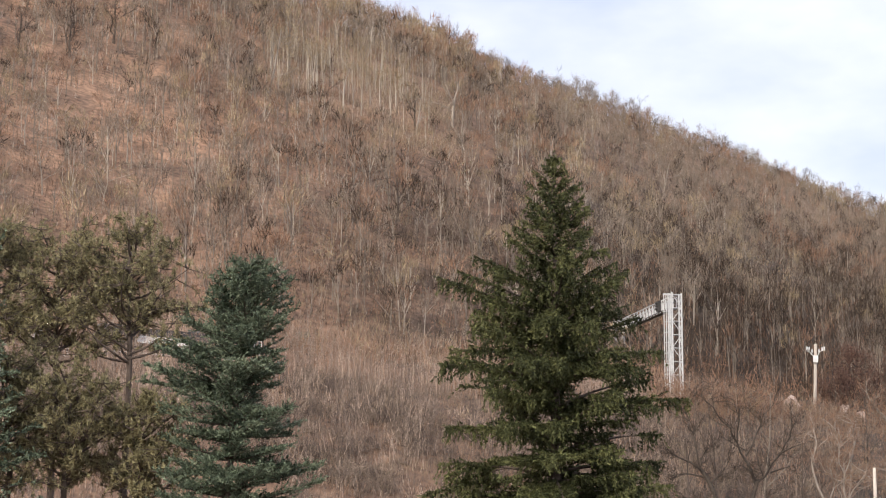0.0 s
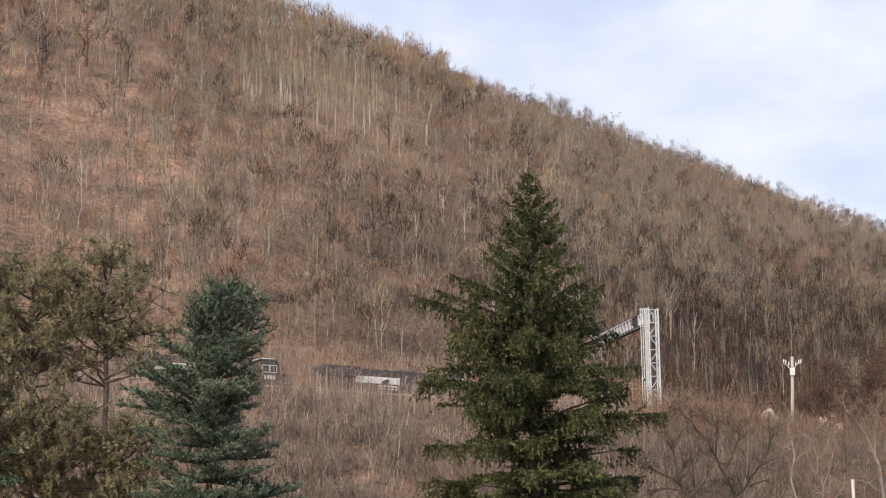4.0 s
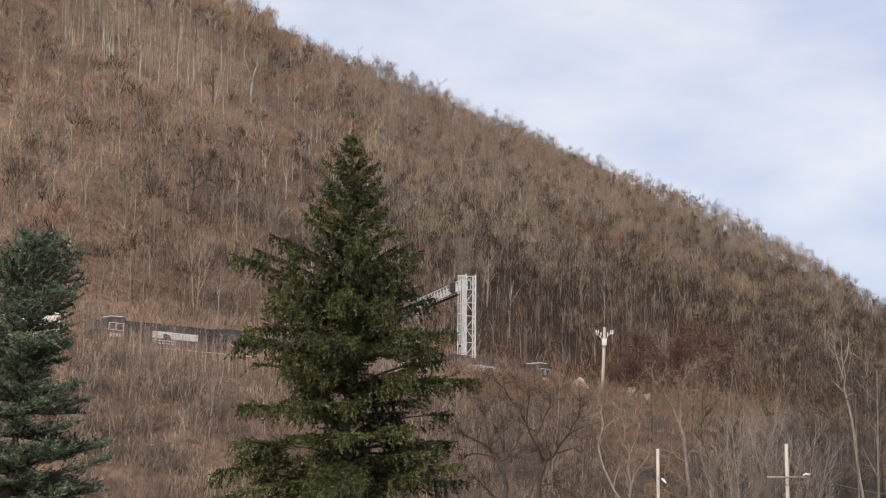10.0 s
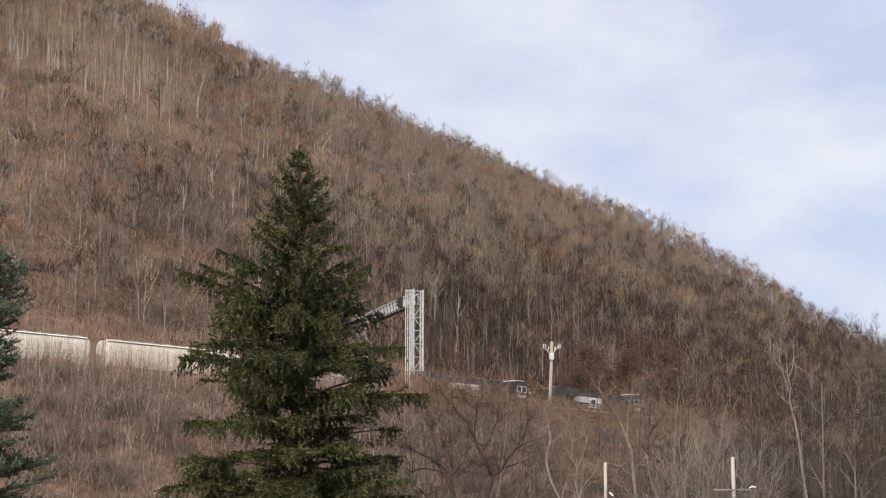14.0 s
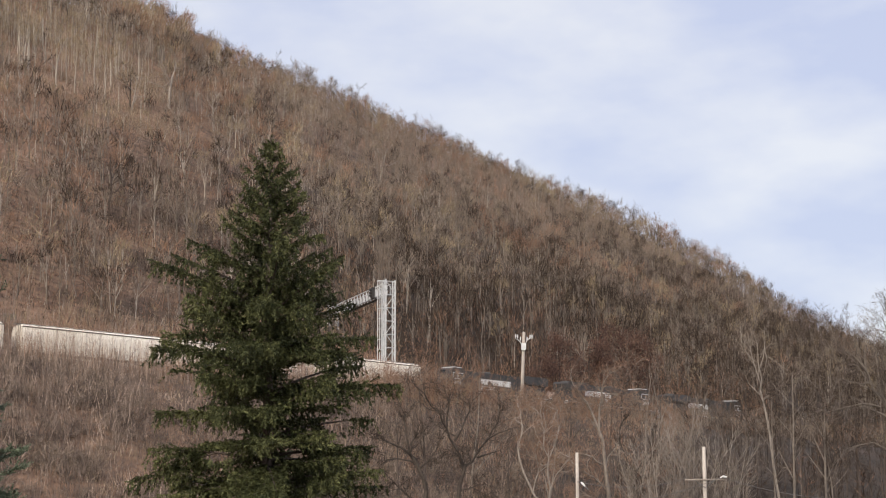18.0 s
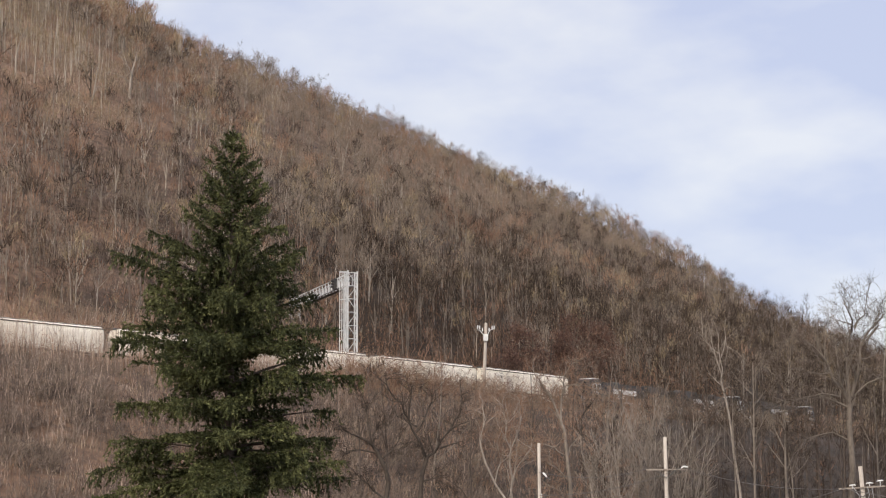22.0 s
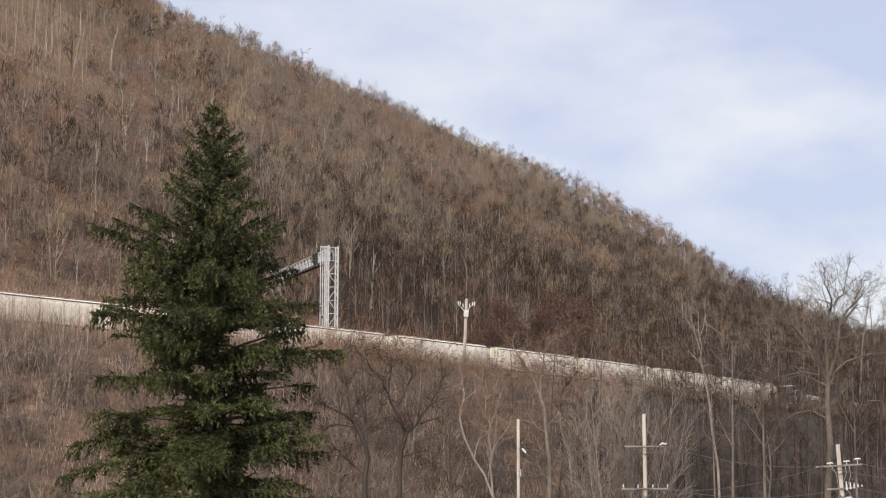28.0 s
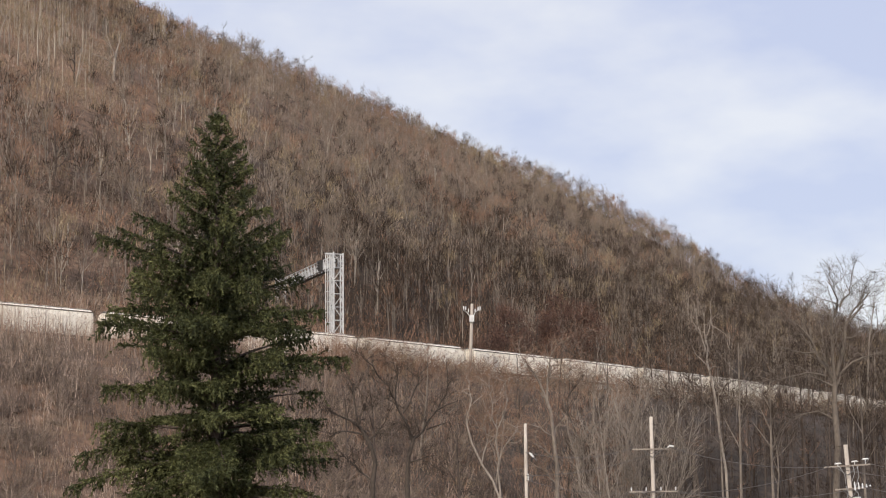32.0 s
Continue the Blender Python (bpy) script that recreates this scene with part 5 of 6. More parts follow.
# ---- bare trees in front of the track ----
def bare_tree(name, seed, az, r, h, girth, label, bark=None, levels=3, kids=5, bend=0.12, clear=0.35, lean=(0, 0), twig=None, up=0.1, twig_n=9, twig_w=0.02, group="bare trees before the track", base_drop=0.0, fork_dirs=None, limbs=None, child=(0.38, 0.62), leaves=0, angle=(0.6, 1.0)):
    rng = np.random.default_rng(seed)
    b = bearing(az, r)
    b.z = ground_at(b.x, b.y) - base_drop
    o = thing(name, Matrix.Translation(b), label, "tree", group)
    out = []
    if limbs is not None:
        for k, (g, pts) in enumerate(limbs):
            pts = [np.array([p[0], rng.normal(0, 0.5 if k else 0.1) if i else 0.0, p[1] - b.z]) for i, p in enumerate(pts)]
            fine_pts = [pts[0]]
            for p, q in zip(pts[:-1], pts[1:]):
                fine_pts += [(p + q) / 2 + rng.normal(0, 0.06 if k else 0.012, 3) * np.linalg.norm(q - p), q]
            m = len(fine_pts) - 1
            lv = levels + 1 if k == 0 else levels
            for i in range(m):
                taper = 0.35 if k == 0 else 0.8
                r0, r1 = girth * g * (1 - taper * i / m), girth * g * (1 - taper * (i + 1) / m)
                out.append((lv, fine_pts[i], fine_pts[i + 1], r0, r1))
                if k and i >= 1 or k == 0 and i == m - 1:
                    for _ in range(kids - 3 if k else 2):
                        d = unit(fine_pts[i + 1] - fine_pts[i])
                        d = unit(d + rng.normal(0, 0.55, 3) + [0, 0, up * 3])
                        branching(rng, fine_pts[i] + (fine_pts[i + 1] - fine_pts[i]) * rng.uniform(0.2, 1.0), d, rng.uniform(0.16, 0.3) * h * 0.45, max(0.03, r1 * 0.6), levels - 1, out, bend, kids, up, 0.25, child, angle)
        stem = [s for s in out if s[0] == levels + 1]
    elif fork_dirs is None:
        branching(rng, (0, 0, -0.3), (lean[0], lean[1], 1), h, girth, levels, out, bend, kids, up, clear, child, angle, 0.45)
        stem = [s for s in out if s[0] == levels]
    else:
        hf = h * clear
        p = np.array([0, 0, -0.3])
        for i in range(4):
            q = np.array([lean[0] * hf * (i + 1) / 4, lean[1] * hf * (i + 1) / 4, hf * (i + 1) / 4]) + rng.normal(0, 0.06, 3)
            out.append((levels + 1, p, q, girth * (1 - 0.06 * i), girth * (1 - 0.06 * (i + 1))))
            p = q
        for dx, dy, dz, ln, gr in fork_dirs:
            branching(rng, p - np.array([0, 0, 0.2]), (dx, dy, dz), ln, girth * gr, levels, out, bend, kids, up, 0.3, child, angle)
        stem = [s for s in out if s[0] == levels + 1]
    rest = [s for s in out if s not in stem] if len(out) < 50 else out[len(stem):] if fork_dirs else [s for s in out if s[0] < levels or (limbs and s[0] == levels)]
    bark = bark or M_BARK

    def arrays(segs, sides):
        a = [np.array([s[k] for s in segs]) for k in range(1, 5)]
        return (*cones(a[0], a[1], np.maximum(a[2], 0.012), np.maximum(a[3], 0.009), sides), 0)

    v, f, s = gather([arrays(stem, 8)])
    part("trunk", tri_mesh("trunk", v, f, s, [bark]), bark, o)
    big = [s for s in rest if s[0] >= levels - 1]
    small = [s for s in rest if s[0] < levels - 1]
    pieces = [arrays(big, 5)] if big else []
    if small:
        pieces.append(arrays(small, 3))
    ends = [s for s in rest if s[0] <= 1]
    if ends and twig_n:
        st = np.array([s[1] for s in ends])
        en = np.array([s[2] for s in ends])
        i = np.repeat(np.arange(len(ends)), max(1, twig_n // 3))
        u = rng.uniform(0.1, 1.0, len(i))[:, None]
        s0 = st[i] + (en[i] - st[i]) * u
        e0 = s0 + unit(unit(en[i] - st[i]) * 0.7 + rng.normal(0, 0.6, (len(i), 3)) + [0, 0, 0.2]) * rng.uniform(0.3, 1.2, len(i))[:, None] * min(1.0, h / 12)
        pieces.append((*slivers(rng, s0, e0, np.full(len(i), twig_w)), 1))
        if leaves:
            c = s0[rng.integers(0, len(s0), leaves)] + rng.normal(0, 0.6, (leaves, 3))
            pieces.append((*slivers(rng, c, c + unit(rng.normal(size=(leaves, 3)) - [0, 0, 0.5]) * rng.uniform(0.14, 0.28, leaves)[:, None], np.full(leaves, 0.19)), 2))
    v, f, s = gather(pieces)
    part("crown", tri_mesh("crown", v, f, s, [bark, twig or M_TWIG[3], M_LEAF_RED]), bark, o)
    return o


bare_tree("forked_tree", 3, 15.99, 150.0, 25.0, 0.34, "large bare forked tree with spreading limbs", M_BARK_DULL, 2, 5, 0.24, up=0.02, twig=M_TWIG[3], twig_n=6, twig_w=0.02, limbs=[
    (1.0, [(-0.3, -0.3), (-0.2, 7.0), (-0.0, 11.2), (-0.1, 14.7), (0.0, 16.8)]),
    (0.55, [(0.0, 16.8), (-0.7, 18.0), (-1.7, 20.1), (-2.7, 21.4), (-3.7, 22.2)]),
    (0.5, [(0.0, 16.8), (-0.1, 19.3), (0.1, 21.5), (0.7, 23.4), (-0.2, 24.9), (-0.4, 25.7)]),
    (0.28, [(0.7, 23.4), (1.6, 24.6), (1.9, 25.9)]),
    (0.55, [(0.2, 17.4), (0.8, 19.7), (1.1, 21.7), (2.0, 23.4), (3.4, 24.8)]),
    (0.28, [(1.1, 21.7), (2.6, 23.6), (3.0, 25.4)]),
    (0.36, [(0.1, 17.2), (1.7, 18.6), (3.3, 19.2), (4.3, 19.4)]),
    (0.3, [(-0.8, 17.4), (-2.4, 17.7), (-3.8, 17.4), (-5.5, 17.0)]),
    (0.25, [(-1.5, 19.5), (-3.2, 19.6), (-4.6, 19.8)]),
    (0.3, [(-0.2, 13.6), (-1.6, 14.3), (-4.1, 13.7), (-5.4, 11.2)]),
])
bare_tree("leaning_tree", 5, 6.48, 140.0, 16.0, 0.19, "bare tree with crooked limbs beside the utility pole", M_BARK, 2, 5, 0.28, up=0.03, twig=M_TWIG[1], twig_n=9, twig_w=0.016, limbs=[
    (1.0, [(0.5, -0.3), (0.2, 7.0), (0.2, 10.0), (0.0, 11.9), (-0.2, 14.4), (-0.6, 15.5)]),
    (0.6, [(-0.6, 15.5), (-1.5, 17.6), (-2.3, 18.7), (-2.7, 19.7)]),
    (0.5, [(-0.5, 15.3), (-0.4, 17.2), (0.0, 18.2), (1.2, 18.3)]),
    (0.4, [(-0.4, 17.2), (-0.2, 19.0), (0.6, 20.1)]),
    (0.4, [(0.7, 7.9), (-0.4, 8.9), (-1.3, 9.7), (-2.0, 10.0)]),
    (0.4, [(0.1, 10.2), (-1.0, 11.3), (-2.0, 11.9), (-3.4, 11.7)]),
    (0.35, [(-0.1, 12.3), (-1.1, 13.0), (-2.1, 13.3), (-3.6, 12.9)]),
    (0.4, [(0.0, 11.9), (1.0, 13.8), (1.5, 15.1)]),
])
bare_tree("snag_tree", 8, 11.95, 170.0, 19.5, 0.15, "tall pale-topped tree with drooping bare branches", M_BARK_MID, 2, 5, 0.15, up=-0.02, twig=M_TWIG[0], twig_n=6, limbs=[
    (1.0, [(1.2, -0.3), (1.0, 9), (0.2, 16), (-0.6, 20)]), (0.6, [(-0.6, 20), (-0.8, 22.5), (-0.7, 25)]), (0.4, [(-0.6, 21), (-1.3, 23.6), (-1.2, 25.2)]), (0.4, [(-0.7, 22), (0.0, 24.6), (0.2, 23.2)])])
for k, (az, r, h, g, sd, kind) in enumerate([(12.75, 160, 21.5, 0.17, 21, 1), (12.2, 166, 18.5, 0.12, 22, 1), (13.1, 172, 19, 0.12, 23, 0), (13.55, 168, 18, 0.12, 24, 0), (13.85, 160, 19, 0.19, 25, 1),
                                             (14.15, 175, 18, 0.11, 26, 0), (14.9, 165, 19.5, 0.17, 27, 0), (15.35, 172, 20, 0.15, 28, 0), (16.85, 165, 19, 0.17, 29, 1), (11.2, 178, 19, 0.15, 30, 0),
                                             (10.5, 185, 19.5, 0.13, 31, 0), (17.6, 170, 21, 0.2, 32, 0), (18.6, 175, 22, 0.2, 33, 1), (19.6, 165, 23, 0.2, 34, 0), (11.6, 195, 19, 0.1, 35, 0), (12.5, 200, 19, 0.1, 36, 0), (14.5, 205, 18, 0.1, 37, 0),
                                             (15.7, 190, 18, 0.12, 38, 0), (16.4, 205, 18, 0.12, 39, 0), (17.2, 195, 19, 0.12, 40, 0), (9.9, 200, 18, 0.1, 61, 0), (18.2, 205, 20, 0.14, 62, 0)]):
    bare_tree("slender_tree", sd, az, r, h, g, ("slender bare tree with a dark straight trunk", "slender bare tree with a grey straight trunk")[kind], (M_BARK_DARK, M_BARK)[kind], 2, 10, 0.025, 0.5, twig_n=15, twig_w=0.022,
              child=(0.12, 0.24), angle=(0.35, 0.8), up=0.04)
for k, (az, r, h, sd) in enumerate([(0.4, 165, 11.5, 41), (1.9, 172, 12.0, 42), (3.2, 160, 11, 43), (4.4, 168, 10, 44), (8.3, 175, 16.5, 46), (9.3, 182, 17.0, 47), (10.6, 178, 17.5, 48), (7.7, 185, 15.5, 57), (11.4, 186, 16.5, 58),
                                    (7.4, 165, 13, 49), (-0.6, 158, 9.5, 50), (14.0, 190, 12, 51), (15.8, 200, 12, 52), (17.9, 200, 13, 53), (5.3, 185, 12, 54), (8.9, 195, 13.5, 55), (6.7, 190, 13, 56)]):
    bare_tree("bushy_tree", sd, az, r, h, 0.13, "spreading leafless tree tangled with brush", M_BARK if k % 2 else M_BARK_DARK, 3, 4, 0.22, 0.12, twig=M_TWIG[k % 2 if az < 12 else 3], twig_n=9, twig_w=0.022)

for k, (az, d_r, h) in enumerate([(5.3, 252, 9.0), (6.6, 262, 10.0), (7.9, 268, 9.0), (4.4, 246, 7.0), (6.0, 258, 8.0), (7.2, 272, 9.5)]):
    bare_tree("leaf_holding_oak", 80 + k, az, d_r, h, 0.16, "small oak still holding dark red dead leaves", M_BARK_DARK, 3, 5, 0.16, 0.1, twig=M_TWIG[3], leaves=3600, twig_n=3, angle=(0.9, 1.5), group="oaks above the track")
# multi-stemmed pale bush beside the crossarm pole, and gnarled trees by the bare pole
bush_rng = np.random.default_rng(61)
for k in range(15):
    side = (k - 7) / 7
    bare_tree("pale_bush_stem", 300 + k, 9.15 + 0.55 * side + 0.1 * float(bush_rng.normal()), 128 + float(bush_rng.uniform(-3, 3)), (16.4 - 3.2 * abs(side)) * float(bush_rng.uniform(0.86, 1.04)), 0.055,
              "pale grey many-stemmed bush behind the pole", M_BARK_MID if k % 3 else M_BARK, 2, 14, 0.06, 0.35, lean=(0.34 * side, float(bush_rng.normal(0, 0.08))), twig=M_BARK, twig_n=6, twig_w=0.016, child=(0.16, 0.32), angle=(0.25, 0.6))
GNARLED = [
    (0.25, 128, 0.21, 1, [
    (1.0, [(0.3, -0.3), (0.0, 7.4), (0.0, 8.8), (0.2, 10.2), (0.0, 11.1), (-0.6, 12.4), (-1.1, 13.1)]),
    (0.55, [(-1.1, 13.1), (-2.4, 13.8), (-3.4, 14.3)]),
    (0.55, [(-1.1, 13.1), (-1.0, 13.8), (-0.5, 14.6)]),
    (0.4, [(-1.1, 13.1), (-1.4, 14.9), (-1.5, 16.1), (-2.1, 18.2)]),
    (0.4, [(-0.6, 12.4), (-2.0, 12.7), (-3.2, 12.5)]),
    (0.4, [(0.0, 8.8), (-0.9, 9.5), (-1.8, 10.4), (-2.7, 10.5)]),
    (0.4, [(-0.4, 11.9), (0.4, 12.6), (1.3, 14.0)]),
]),
    (1.44, 130, 0.21, 1, [
    (1.0, [(0.3, -0.3), (-0.0, 7.4), (-0.0, 9.5), (0.1, 10.7), (0.5, 12.1)]),
    (0.55, [(0.5, 12.1), (0.0, 13.2), (-0.9, 15.1), (-1.4, 16.2), (-2.7, 17.8), (-3.7, 18.9)]),
    (0.55, [(0.5, 12.1), (1.1, 12.5), (2.4, 14.3), (3.1, 15.5), (3.2, 16.4)]),
    (0.4, [(2.4, 14.3), (4.1, 15.0)]),
    (0.4, [(-0.1, 10.2), (1.1, 10.5), (2.2, 9.8)]),
    (0.4, [(-0.3, 14.1), (0.6, 15.9), (1.1, 17.3)]),
    (0.4, [(1.5, 12.8), (3.4, 13.4)]),
    (0.4, [(-0.9, 15.1), (-0.7, 16.9), (-1.2, 18.5)]),
]),
    (3.85, 124, 0.1, 0, [
    (1.0, [(0.3, -0.3), (2.1, 6.5), (1.7, 7.4), (1.1, 8.9), (0.3, 10.1), (-0.4, 11.6), (-0.7, 12.7), (-0.8, 13.4)]),
    (0.55, [(-0.8, 13.4), (-0.4, 14.8), (-0.6, 15.8)]),
    (0.55, [(0.3, 10.1), (0.8, 11.7), (0.4, 13.1)]),
]),
    (4.5, 124, 0.095, 0, [
    (1.0, [(0.3, -0.3), (0.4, 6.5), (0.3, 7.4), (0.1, 9.6), (0.2, 10.4), (-0.0, 11.7), (0.1, 12.6)]),
    (0.55, [(0.1, 12.6), (-0.3, 13.4), (-0.2, 14.6), (-0.5, 16.1)]),
    (0.55, [(0.1, 12.6), (0.7, 13.9), (0.9, 15.0), (0.6, 16.5)]),
    (0.4, [(0.2, 10.4), (1.2, 12.2), (1.8, 12.9)]),
]),
    (7.4, 134, 0.11, 1, [
    (1.0, [(0, -0.3), (0.2, 8), (-0.2, 12)]),
    (0.5, [(-0.2, 12), (-1.0, 14), (-0.8, 16)]),
    (0.5, [(0, 11), (1.2, 13), (1.6, 15.2)]),
]),
]
for k, (az, r, g, dark, limbs) in enumerate(GNARLED):
    bare_tree("gnarled_tree", 320 + k, az, r, 15.0, g, "gnarled tree with twisting dark bare limbs" if dark else "crooked tree with pale grey bare limbs", M_BARK_BLACK if dark else M_BARK_MID, 2, 5, 0.3, up=0.03, twig=M_TWIG[3 if dark else 1], twig_n=9, twig_w=0.014, limbs=limbs)


for k, (az, r, el, g, dark) in enumerate([(13.73, 330, 5.75, 0.16, 1), (14.7, 340, 5.2, 0.16, 1), (15.1, 300, 5.6, 0.18, 0), (16.3, 320, 5.5, 0.2, 1), (17.0, 300, 5.75, 0.2, 0), (17.6, 330, 5.35, 0.2, 1),
                                         (18.3, 310, 5.2, 0.2, 0), (12.9, 350, 5.7, 0.15, 1), (19.1, 320, 5.0, 0.2, 1), (15.7, 350, 5.1, 0.17, 0), (14.2, 310, 4.7, 0.16, 0), (16.7, 345, 5.0, 0.16, 1)]):
    foot = ground_at(r * math.sin(radians(az)), r * math.cos(radians(az)))
    bare_tree("tall_tree", 400 + k, az, r, (10.6 + r * math.tan(radians(el)) - foot) * 0.93, g, "tall bare tree on the lower hillside beyond the track", M_BARK_DARK if dark else M_BARK, 3, 5, 0.14, 0.42,
              twig=M_TWIG[3 if dark else 0], twig_n=6, twig_w=0.035, group="tall trees beyond the track", child=(0.34, 0.52), angle=(0.45, 0.9), up=0.08)

hill_rng = np.random.default_rng(77)
MORE_HILL = []
while len(MORE_HILL) < 30:
    h_az, h_r = float(hill_rng.uniform(-24, 6)), float(hill_rng.uniform(265, 470))
    h_z = ground_at(h_r * math.sin(radians(h_az)), h_r * math.cos(radians(h_az)))
    if 48 < h_z < 150:
        MORE_HILL.append((h_az, h_r, float(hill_rng.uniform(7, 12)), float(hill_rng.uniform(0.14, 0.26)), int(hill_rng.uniform() < 0.55)))
# large single trees on the hill: bearing, distance, height, girth, pale or dark bark
for k, (az, r, h, g, pale) in enumerate([(-20.65, 348, 10.5, 0.34, 0), (-15.22, 347, 15.5, 0.30, 1), (-18.7, 341, 7.5, 0.2, 1), (-16.5, 322, 12, 0.12, 1), (-10.0, 356, 10, 0.24, 1),
                                         (-8.7, 370, 13.5, 0.34, 1), (-2.15, 515, 13, 0.28, 0), (-1.57, 490, 12, 0.28, 1), (-4.7, 443, 11, 0.28, 1), (-22.86, 247, 10.5, 0.12, 1),
                                         (-23.5, 268, 9, 0.13, 1), (-22.1, 332, 9.5, 0.3, 0), (-13.24, 388, 8, 0.2, 1), (-12.5, 396, 7.5, 0.18, 1), (-11.8, 398, 8, 0.2, 1),
                                         (-13.9, 384, 8.5, 0.2, 1), (-10.9, 259, 4.5, 0.1, 0), (-12.6, 267, 5, 0.08, 1), (-23.9, 324, 9, 0.3, 0), (-6.6, 343, 9, 0.16, 1),
                                         (-3.2, 407, 11, 0.26, 0), (1.3, 444, 9, 0.2, 1), (2.3, 550, 11, 0.25, 1), (-14.5, 378, 9, 0.22, 1), (-5.6, 420, 10, 0.25, 0)] + MORE_HILL):
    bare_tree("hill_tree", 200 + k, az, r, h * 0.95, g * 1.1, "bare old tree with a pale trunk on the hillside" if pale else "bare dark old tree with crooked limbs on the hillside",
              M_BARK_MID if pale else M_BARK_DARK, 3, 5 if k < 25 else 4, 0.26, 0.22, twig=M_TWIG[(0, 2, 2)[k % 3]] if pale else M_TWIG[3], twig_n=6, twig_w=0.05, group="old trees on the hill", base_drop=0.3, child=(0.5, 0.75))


# ---- conifers ----
def bough_crown(rng, height, reach, z0, step, per, tilt, fine_z, pitch, lift, hang, needle, width, spacing, gaps=(), rough=0.12, vary=(0.7, 1.08), inner=0.1, layers=None):
    """Boughs in whorls with side shoots and needles.
    reach(depth, angle): a bough's length; tilt(depth): its rise and bend; pitch: distance between side shoots; lift: their rise;
    hang: length of the shoots that hang from them; gaps: open places between the boughs, as (x, depth, half width, half height)."""
    S, E, B0, B1, R0 = [], [], [], [], []
    z = z0
    while z < height - 0.12:
        depth = height - z
        dense = 1.0 if z > fine_z else 0.22
        off = rng.uniform(0, 6.28)
        gap = layers(depth) if layers else step
        for k in range(per if depth > 1.2 else per - 1):
            a = off + 2 * math.pi * (k + rng.uniform(-0.35, 0.35)) / per
            t0, t1 = tilt(depth)
            t0 += rng.normal(0, rough)
            t1 += rng.normal(0, 0.05)
            L = reach(depth, a) * 0.5
            for _ in range(10):
                L = 0.5 * L + 0.5 * reach(max(0.0, depth - L * max(0.0, t0 + t1)), a)
            L *= rng.uniform(*vary)
            if L < 0.08:
                continue
            c, s = math.cos(a), math.sin(a)
            zz = z + rng.uniform(-0.27, 0.27) * gap * min(1.0, depth / 2)
            sway = rng.normal(0, 0.06)

            def spine(w):
                return np.stack([(c - s * sway * w) * L * w, (s + c * sway * w) * L * w, zz + L * (t0 * w + t1 * w * w)], 1)
            ub = np.linspace(0, 1, 6)
            bp = spine(ub)
            B0.append(bp[:-1])
            B1.append(bp[1:])
            R0.append((0.010 + 0.012 * L) * (1.08 - ub))
            S.append(bp[1:-1])
            E.append(bp[2:])
            n = max(4, int(2 * L / pitch * dense))
            u = inner + (1 - inner) * (np.arange(n) + rng.uniform(0, 1, n)) / n
            side = np.where(np.arange(n) % 2, 1.0, -1.0)[:, None]
            p = spine(u)
            bl = (0.12 + 0.36 * L * (1.02 - u) ** 0.75 * np.minimum(1, u * 3.2)) * rng.uniform(0.45, 1.15, n)
            out, lat = np.array([c, s, t0 * 0.5]), np.array([-s, c, 0.0])
            bd = unit(out * rng.uniform(0.5, 1.0, n)[:, None] + side * lat * rng.uniform(0.35, 1.0, n)[:, None] + rng.normal(0, 0.16, (n, 3)) + [0, 0, lift])
            e = p + bd * bl[:, None]
            S.append(p)
            E.append(e)
            if hang:
                m = max(3, int(n * 1.5))
                i = rng.integers(0, n, m)
                w = rng.uniform(0, 1, m)[:, None]
                h0 = p[i] + (e[i] - p[i]) * w
                hl = hang * rng.uniform(0.25, 1.0, m) ** 1.3 * np.clip(L / 2.4, 0.3, 1.0)
                S.append(h0)
                E.append(h0 + unit(rng.normal(0, 0.26, (m, 3)) + out * 0.25 - [0, 0, 1.0]) * hl[:, None])
            else:
                m = n
                i = rng.integers(0, n, m)
                h0 = p[i] + (e[i] - p[i]) * rng.uniform(0.3, 1, m)[:, None]
                S.append(h0)
                E.append(h0 + unit(bd[i] + rng.normal(0, 0.6, (m, 3)) + [0, 0, 0.35]) * rng.uniform(0.12, 0.3, m)[:, None])
        z += gap * rng.uniform(0.85, 1.15)
    S.append(np.array([[0, 0, height - 0.5]]))
    E.append(np.array([[0.0, 0.0, height]]))
    S, E = np.concatenate(S), np.concatenate(E)
    ln = np.linalg.norm(E - S, axis=1)
    fine = 0.5 * (S[:, 2] + E[:, 2]) > fine_z
    m = np.maximum(2, ln / np.where(fine, spacing, spacing * 3.5)).astype(int)
    i = np.repeat(np.arange(len(S)), m)
    d = unit(E - S)[i]
    st = S[i] + (E - S)[i] * rng.uniform(0, 1.05, len(i))[:, None]
    nd = unit(d * 0.75 + unit(np.cross(d, rng.normal(size=d.shape))) * rng.uniform(0.3, 1.0, len(i))[:, None] + [0, 0, 0.05])
    en = st + nd * (needle * rng.uniform(0.6, 1.25, len(i)))[:, None]
    keep = np.ones(len(st), bool)
    for gx, gd, hx, hz in gaps:
        keep &= ((en[:, 0] - gx) / hx) ** 2 + ((en[:, 2] - height + gd) / hz) ** 2 > rng.uniform(0.7, 1.15, len(en))
    v, f = slivers(rng, st[keep], en[keep], rng.uniform(0.7, 1.3, int(keep.sum())) * width * np.where(st[keep][:, 2] > fine_z, 1.0, 2.2))
    b = cones(np.concatenate(B0), np.concatenate(B1), np.concatenate([r[:-1] for r in R0]), np.concatenate([r[1:] for r in R0]), 4)
    return (v, f), b


